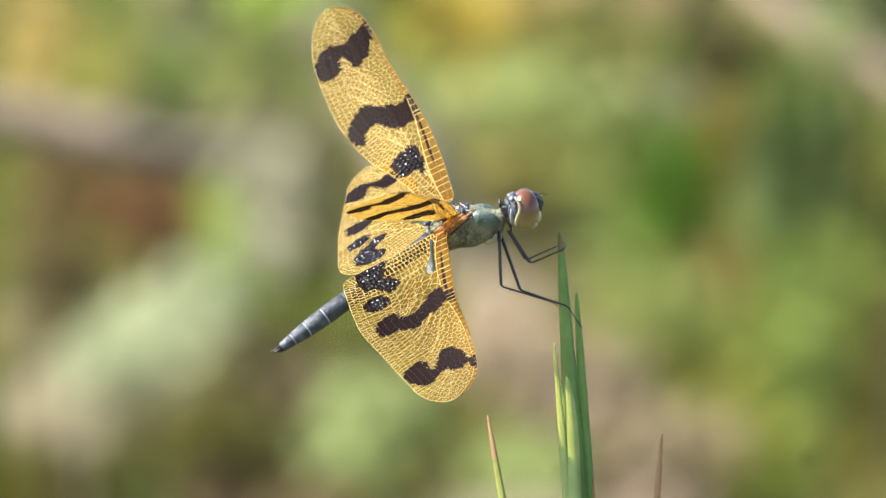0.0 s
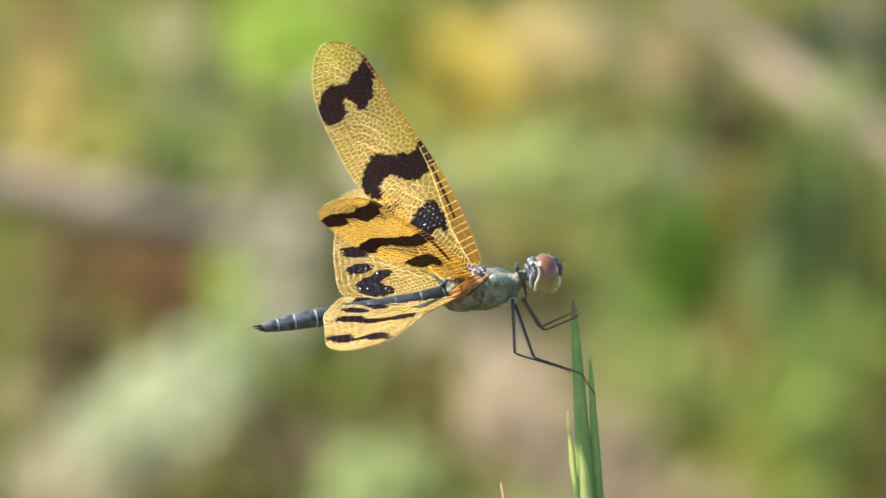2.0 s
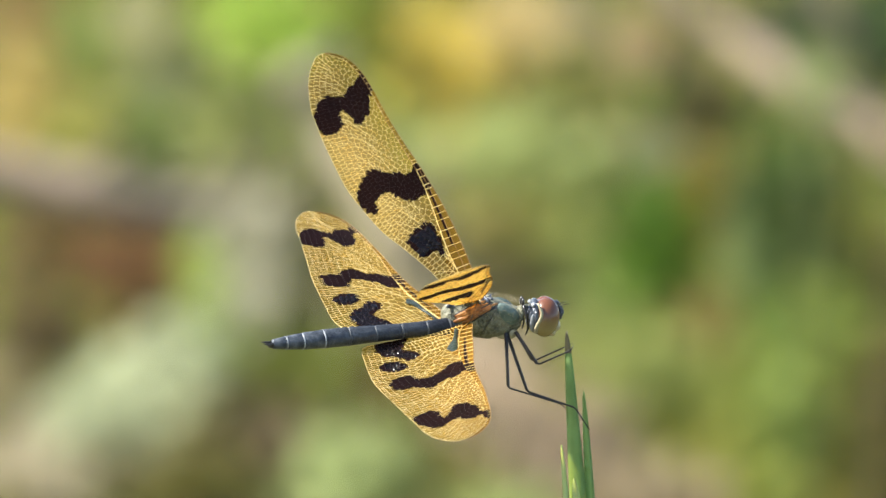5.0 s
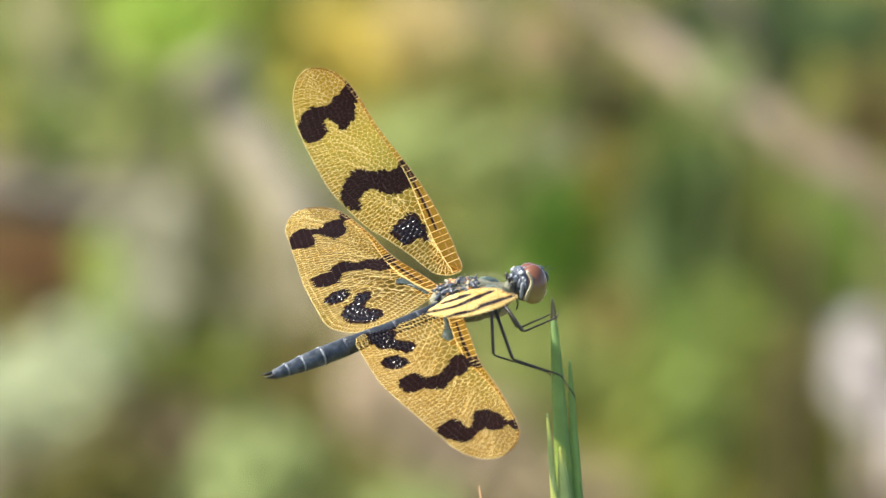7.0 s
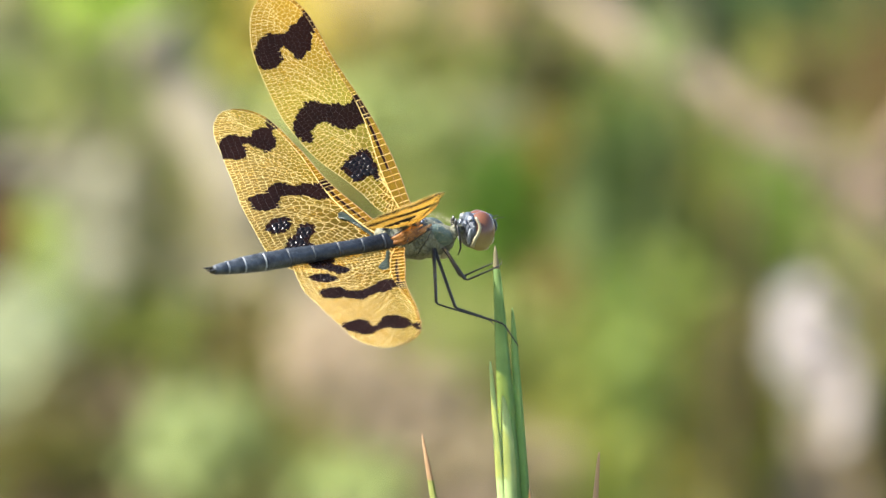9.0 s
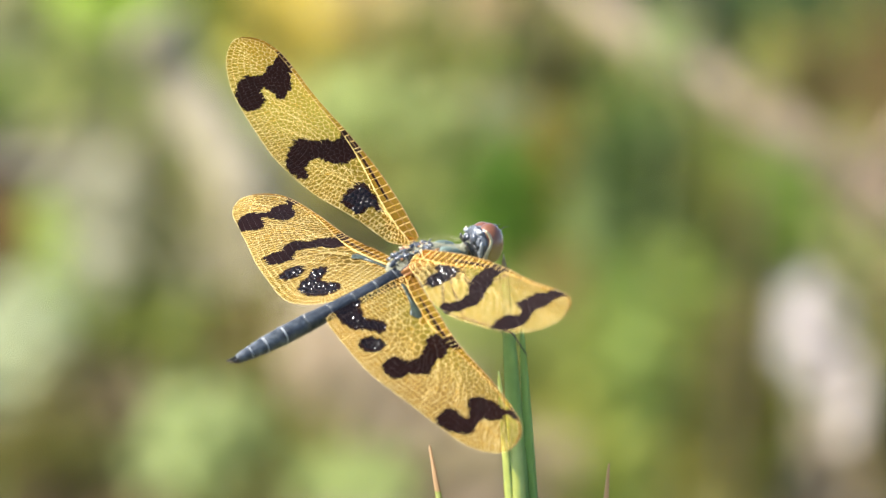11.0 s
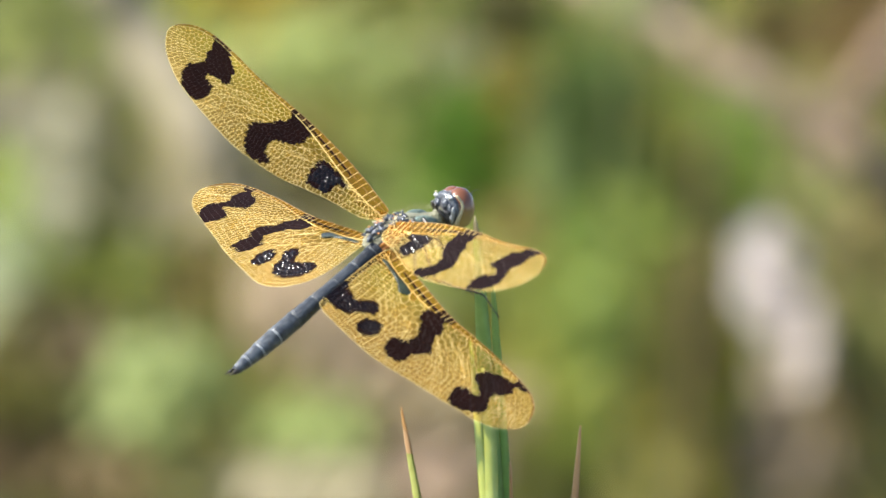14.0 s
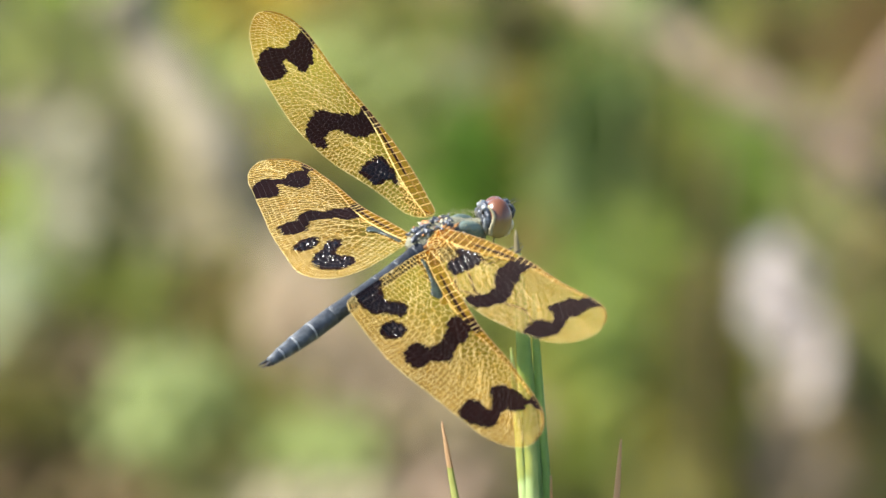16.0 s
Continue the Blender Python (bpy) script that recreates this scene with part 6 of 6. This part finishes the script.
    keyed(left_hind_wing, [
        (0.0, -15.75, 1.98, 19.51, -28.2, -12.9, 107.9),
        (0.5, -14.80, 2.02, 19.48, -20.1, -11.6, 115.6),
        (1.0, -15.08, 2.05, 19.29, -17.3, -14.5, 113.9),
        (1.5, -15.49, 2.02, 19.27, -19.5, -15.5, 116.7),
        (1.7, -15.53, 1.99, 19.53, -16.8, -17.2, 116.7),
        (1.8, -15.55, 1.97, 19.69, -15.2, -18.2, 116.6),
        (1.9, -15.61, 1.93, 20.02, -11.8, -20.3, 116.4),
        (2.0, -15.65, 1.89, 20.31, -8.7, -22.1, 116.1),
        (2.2, -15.65, 1.89, 20.31, -7.6, -22.8, 116.0),
        (2.3, -15.65, 1.89, 20.31, -8.7, -22.1, 116.1),
        (2.4, -15.58, 1.79, 20.34, -28.7, -31.4, 143.2),
        (2.5, -15.56, 1.77, 20.35, -34.6, -32.3, 150.8),
        (2.6, -15.85, 1.74, 20.05, -26.8, -32.4, 139.2),
        (2.8, -16.00, 1.73, 19.89, -23.0, -32.0, 133.5),
        (3.0, -16.14, 1.71, 19.74, -19.2, -31.2, 127.8),
        (3.5, -16.05, 1.74, 19.79, -21.6, -34.9, 131.4),
        (4.0, -15.51, 1.71, 20.76, 2.6, -28.2, 113.8),
        (4.2, -15.58, 1.68, 20.62, 3.2, -26.5, 122.6),
        (6.3, -15.06, 1.22, 19.45, -26.1, -20.1, 134.6),
        (6.5, -14.46, 1.28, 19.74, -25.8, -19.1, 134.3),
        (7.0, -14.72, 1.32, 19.66, -23.3, -18.0, 126.2),
        (7.5, -14.52, 1.30, 19.33, -20.5, -15.1, 123.2),
        (7.9, -14.52, 1.30, 19.33, -20.5, -15.1, 123.2),
        (8.0, -13.37, 1.30, 18.46, -29.8, -19.4, 145.7),
        (8.1, -14.68, 1.32, 19.59, -22.7, -17.4, 125.6),
        (8.2, -14.90, 1.22, 19.14, -27.6, -27.8, 142.4),
        (8.5, -14.90, 1.22, 19.14, -27.6, -27.8, 142.4),
        (8.6, -14.77, 1.29, 19.53, -24.1, -20.5, 130.1),
        (8.7, -14.72, 1.32, 19.66, -23.3, -18.0, 126.2),
        (8.8, -13.88, 1.25, 19.36, -27.9, -23.3, 142.6),
        (8.9, -14.09, 1.24, 19.72, -26.9, -25.2, 140.9),
        (9.0, -14.40, 1.21, 20.26, -24.5, -29.0, 137.4),
        (11.5, -13.67, 1.56, 17.31, -21.4, -11.2, 124.6),
        (12.0, -14.03, 1.52, 17.59, -22.0, -9.6, 119.5),
        (12.5, -14.23, 1.48, 16.81, -25.3, -8.8, 122.6),
        (13.0, -14.08, 1.40, 17.04, -25.6, -9.4, 128.5),
        (13.5, -13.82, 1.38, 16.82, -25.2, -8.6, 127.8),
        (14.0, -13.73, 1.35, 16.15, -24.4, -10.3, 131.8),
        (14.5, -13.73, 1.27, 17.05, -23.5, -11.7, 131.4),
        (14.6, -13.73, 1.27, 17.05, -23.5, -11.7, 131.4),
        (14.8, -12.91, 1.24, 16.37, -20.6, -11.7, 137.3),
        (15.0, -12.91, 1.24, 16.37, -20.6, -11.7, 137.3),
        (15.5, -13.11, 1.28, 17.09, -21.4, -10.8, 137.0),
        (16.0, -13.43, 1.29, 17.79, -21.0, -16.9, 128.2),
    ])
    keyed(right_fore_wing, [
        (0.0, -14.14, -1.96, 20.67, -163.4, -4.3, -106.5),
        (0.5, -13.96, -1.98, 20.90, -162.8, -4.9, -107.3),
        (1.0, -14.26, -2.00, 20.94, -163.2, -4.2, -107.5),
        (1.5, -14.14, -1.99, 20.73, -163.7, -5.6, -107.1),
        (1.7, -14.08, -1.96, 20.89, -164.6, -8.3, -110.1),
        (1.8, -14.04, -1.95, 20.99, -165.1, -10.0, -111.9),
        (1.9, -13.97, -1.92, 21.21, -166.0, -13.6, -115.7),
        (2.0, -13.90, -1.89, 21.39, -166.6, -16.8, -119.1),
        (2.2, -13.90, -1.89, 21.39, -166.8, -17.9, -120.3),
        (2.3, -13.90, -1.89, 21.39, -166.6, -16.8, -119.1),
        (2.4, -12.57, -1.83, 22.24, -160.6, -16.6, -103.7),
        (2.5, -12.24, -1.81, 22.45, -159.1, -16.8, -99.8),
        (2.6, -12.64, -1.79, 22.13, -160.3, -15.6, -103.4),
        (2.8, -12.85, -1.77, 21.98, -160.9, -15.0, -105.2),
        (3.0, -13.05, -1.76, 21.82, -161.5, -14.4, -107.0),
        (3.5, -13.06, -1.78, 21.77, -164.8, -15.3, -106.2),
        (4.0, -12.36, -1.76, 22.44, -160.1, -18.4, -115.0),
        (4.2, -11.83, -1.74, 22.90, -167.7, -12.0, -102.6),
        (6.3, -12.39, -1.34, 20.20, -148.8, -5.1, -87.4),
        (6.5, -11.12, -1.39, 19.35, -143.5, -6.0, -86.0),
        (7.0, -11.75, -1.42, 19.77, -161.6, 2.4, -84.3),
        (7.5, -11.66, -1.41, 19.47, -165.1, -3.2, -87.9),
        (7.9, -11.66, -1.41, 19.47, -165.1, -3.2, -87.9),
        (8.0, -10.68, -1.41, 20.28, 164.6, -17.6, -77.9),
        (8.1, -11.68, -1.42, 19.65, -162.8, 0.1, -83.7),
        (8.2, -11.34, -1.35, 20.51, -153.9, -3.6, -89.0),
        (8.5, -11.34, -1.35, 20.51, -153.9, -3.6, -89.0),
        (8.6, -11.59, -1.40, 19.90, -160.2, -0.3, -84.1),
        (8.7, -11.75, -1.42, 19.77, -161.6, 2.4, -84.3),
        (8.8, -10.72, -1.38, 21.07, -181.1, -13.5, -83.6),
        (8.9, -10.74, -1.36, 21.39, -174.1, -11.0, -86.0),
        (9.0, -10.76, -1.34, 21.86, -160.8, -5.3, -89.8),
        (11.5, -11.05, -1.63, 18.95, -144.7, 13.7, -58.1),
        (12.0, -11.50, -1.59, 19.20, -145.7, 15.4, -60.2),
        (12.5, -11.49, -1.56, 18.25, -144.1, 15.3, -55.5),
        (13.0, -11.25, -1.49, 18.65, -144.6, 11.9, -56.8),
        (13.5, -10.79, -1.47, 18.79, -142.8, 11.5, -57.0),
        (14.0, -10.89, -1.45, 18.03, -144.6, 9.1, -60.9),
        (14.5, -10.92, -1.39, 18.90, -143.8, 9.9, -61.5),
        (14.6, -10.92, -1.39, 18.90, -143.8, 9.9, -61.5),
        (14.8, -9.07, -1.35, 18.21, -138.2, 16.1, -38.9),
        (15.0, -9.07, -1.35, 18.21, -138.2, 16.1, -38.9),
        (15.5, -9.44, -1.39, 18.94, -137.2, 15.4, -41.1),
        (16.0, -10.28, -1.40, 19.09, -143.7, 19.9, -55.5),
    ])
    keyed(right_hind_wing, [
        (0.0, -15.72, -1.75, 18.49, -155.6, 39.6, -86.0),
        (0.5, -15.63, -1.70, 18.36, -163.4, 33.6, -91.5),
        (1.0, -15.81, -1.67, 18.31, -163.8, 33.8, -94.8),
        (1.5, -15.05, -1.71, 17.85, -165.0, 33.8, -95.0),
        (1.7, -15.26, -1.75, 18.11, -169.3, 28.5, -100.5),
        (1.8, -15.38, -1.78, 18.26, -171.6, 25.2, -103.5),
        (1.9, -15.65, -1.83, 18.58, -175.6, 17.7, -109.1),
        (2.0, -15.88, -1.88, 18.87, -178.3, 11.0, -113.5),
        (2.2, -15.88, -1.88, 18.87, -180.3, 4.8, -117.0),
        (2.3, -15.88, -1.88, 18.87, -178.3, 11.0, -113.5),
        (2.4, -13.84, -1.99, 18.44, -178.2, 21.5, -91.8),
        (2.5, -13.33, -2.02, 18.33, -177.5, 24.1, -86.1),
        (2.6, -14.21, -2.05, 18.75, -179.7, 21.9, -94.7),
        (2.8, -14.65, -2.07, 18.97, -180.6, 20.7, -98.9),
        (3.0, -15.09, -2.09, 19.18, 178.6, 19.4, -103.0),
        (3.5, -14.76, -2.09, 19.69, -178.1, 12.0, -108.9),
        (4.0, -14.17, -2.12, 20.05, 175.0, 5.0, -113.0),
        (4.2, -13.65, -2.14, 20.43, 177.3, 10.3, -107.2),
        (6.3, -12.97, -2.16, 18.21, -165.3, 29.8, -81.3),
        (6.5, -12.54, -2.09, 18.31, -167.3, 30.5, -79.5),
        (7.0, -13.19, -2.06, 18.03, -166.7, 34.8, -78.2),
        (7.5, -13.19, -2.17, 18.15, -166.0, 35.2, -79.0),
        (7.9, -13.19, -2.17, 18.15, -166.0, 35.2, -79.0),
        (8.0, -11.09, -2.20, 18.15, -135.7, 18.4, -78.3),
        (8.1, -13.19, -2.08, 18.05, -166.6, 34.9, -78.4),
        (8.2, -13.06, -2.29, 18.59, -169.2, 23.7, -89.7),
        (8.5, -13.06, -2.29, 18.59, -169.2, 23.7, -89.7),
        (8.6, -13.16, -2.12, 18.17, -167.6, 32.1, -81.3),
        (8.7, -13.19, -2.06, 18.03, -166.7, 34.8, -78.2),
        (8.8, -11.90, -2.25, 18.41, -151.9, 20.6, -83.5),
        (8.9, -12.22, -2.26, 18.52, -160.1, 21.2, -86.3),
        (9.0, -12.71, -2.29, 18.68, -176.6, 21.2, -92.1),
        (11.5, -12.20, -2.09, 15.79, -155.8, 42.3, -55.3),
        (12.0, -12.32, -2.10, 16.28, -152.2, 44.0, -58.7),
        (12.5, -12.21, -2.09, 15.30, -149.1, 44.2, -50.1),
        (13.0, -11.86, -2.14, 15.82, -148.9, 43.3, -47.5),
        (13.5, -11.60, -2.15, 15.49, -150.6, 42.0, -46.5),
        (14.0, -11.27, -2.16, 14.56, -155.5, 40.5, -48.6),
        (14.5, -11.31, -2.19, 15.57, -155.7, 40.7, -53.5),
        (14.6, -11.31, -2.19, 15.57, -155.7, 40.7, -53.5),
        (14.8, -10.25, -2.17, 15.01, -152.1, 42.5, -39.3),
        (15.0, -10.25, -2.17, 15.01, -152.1, 42.5, -39.3),
        (15.5, -10.81, -2.13, 15.73, -152.7, 43.1, -36.7),
        (16.0, -11.32, -2.17, 16.27, -156.9, 46.2, -57.9),
    ])


motions()
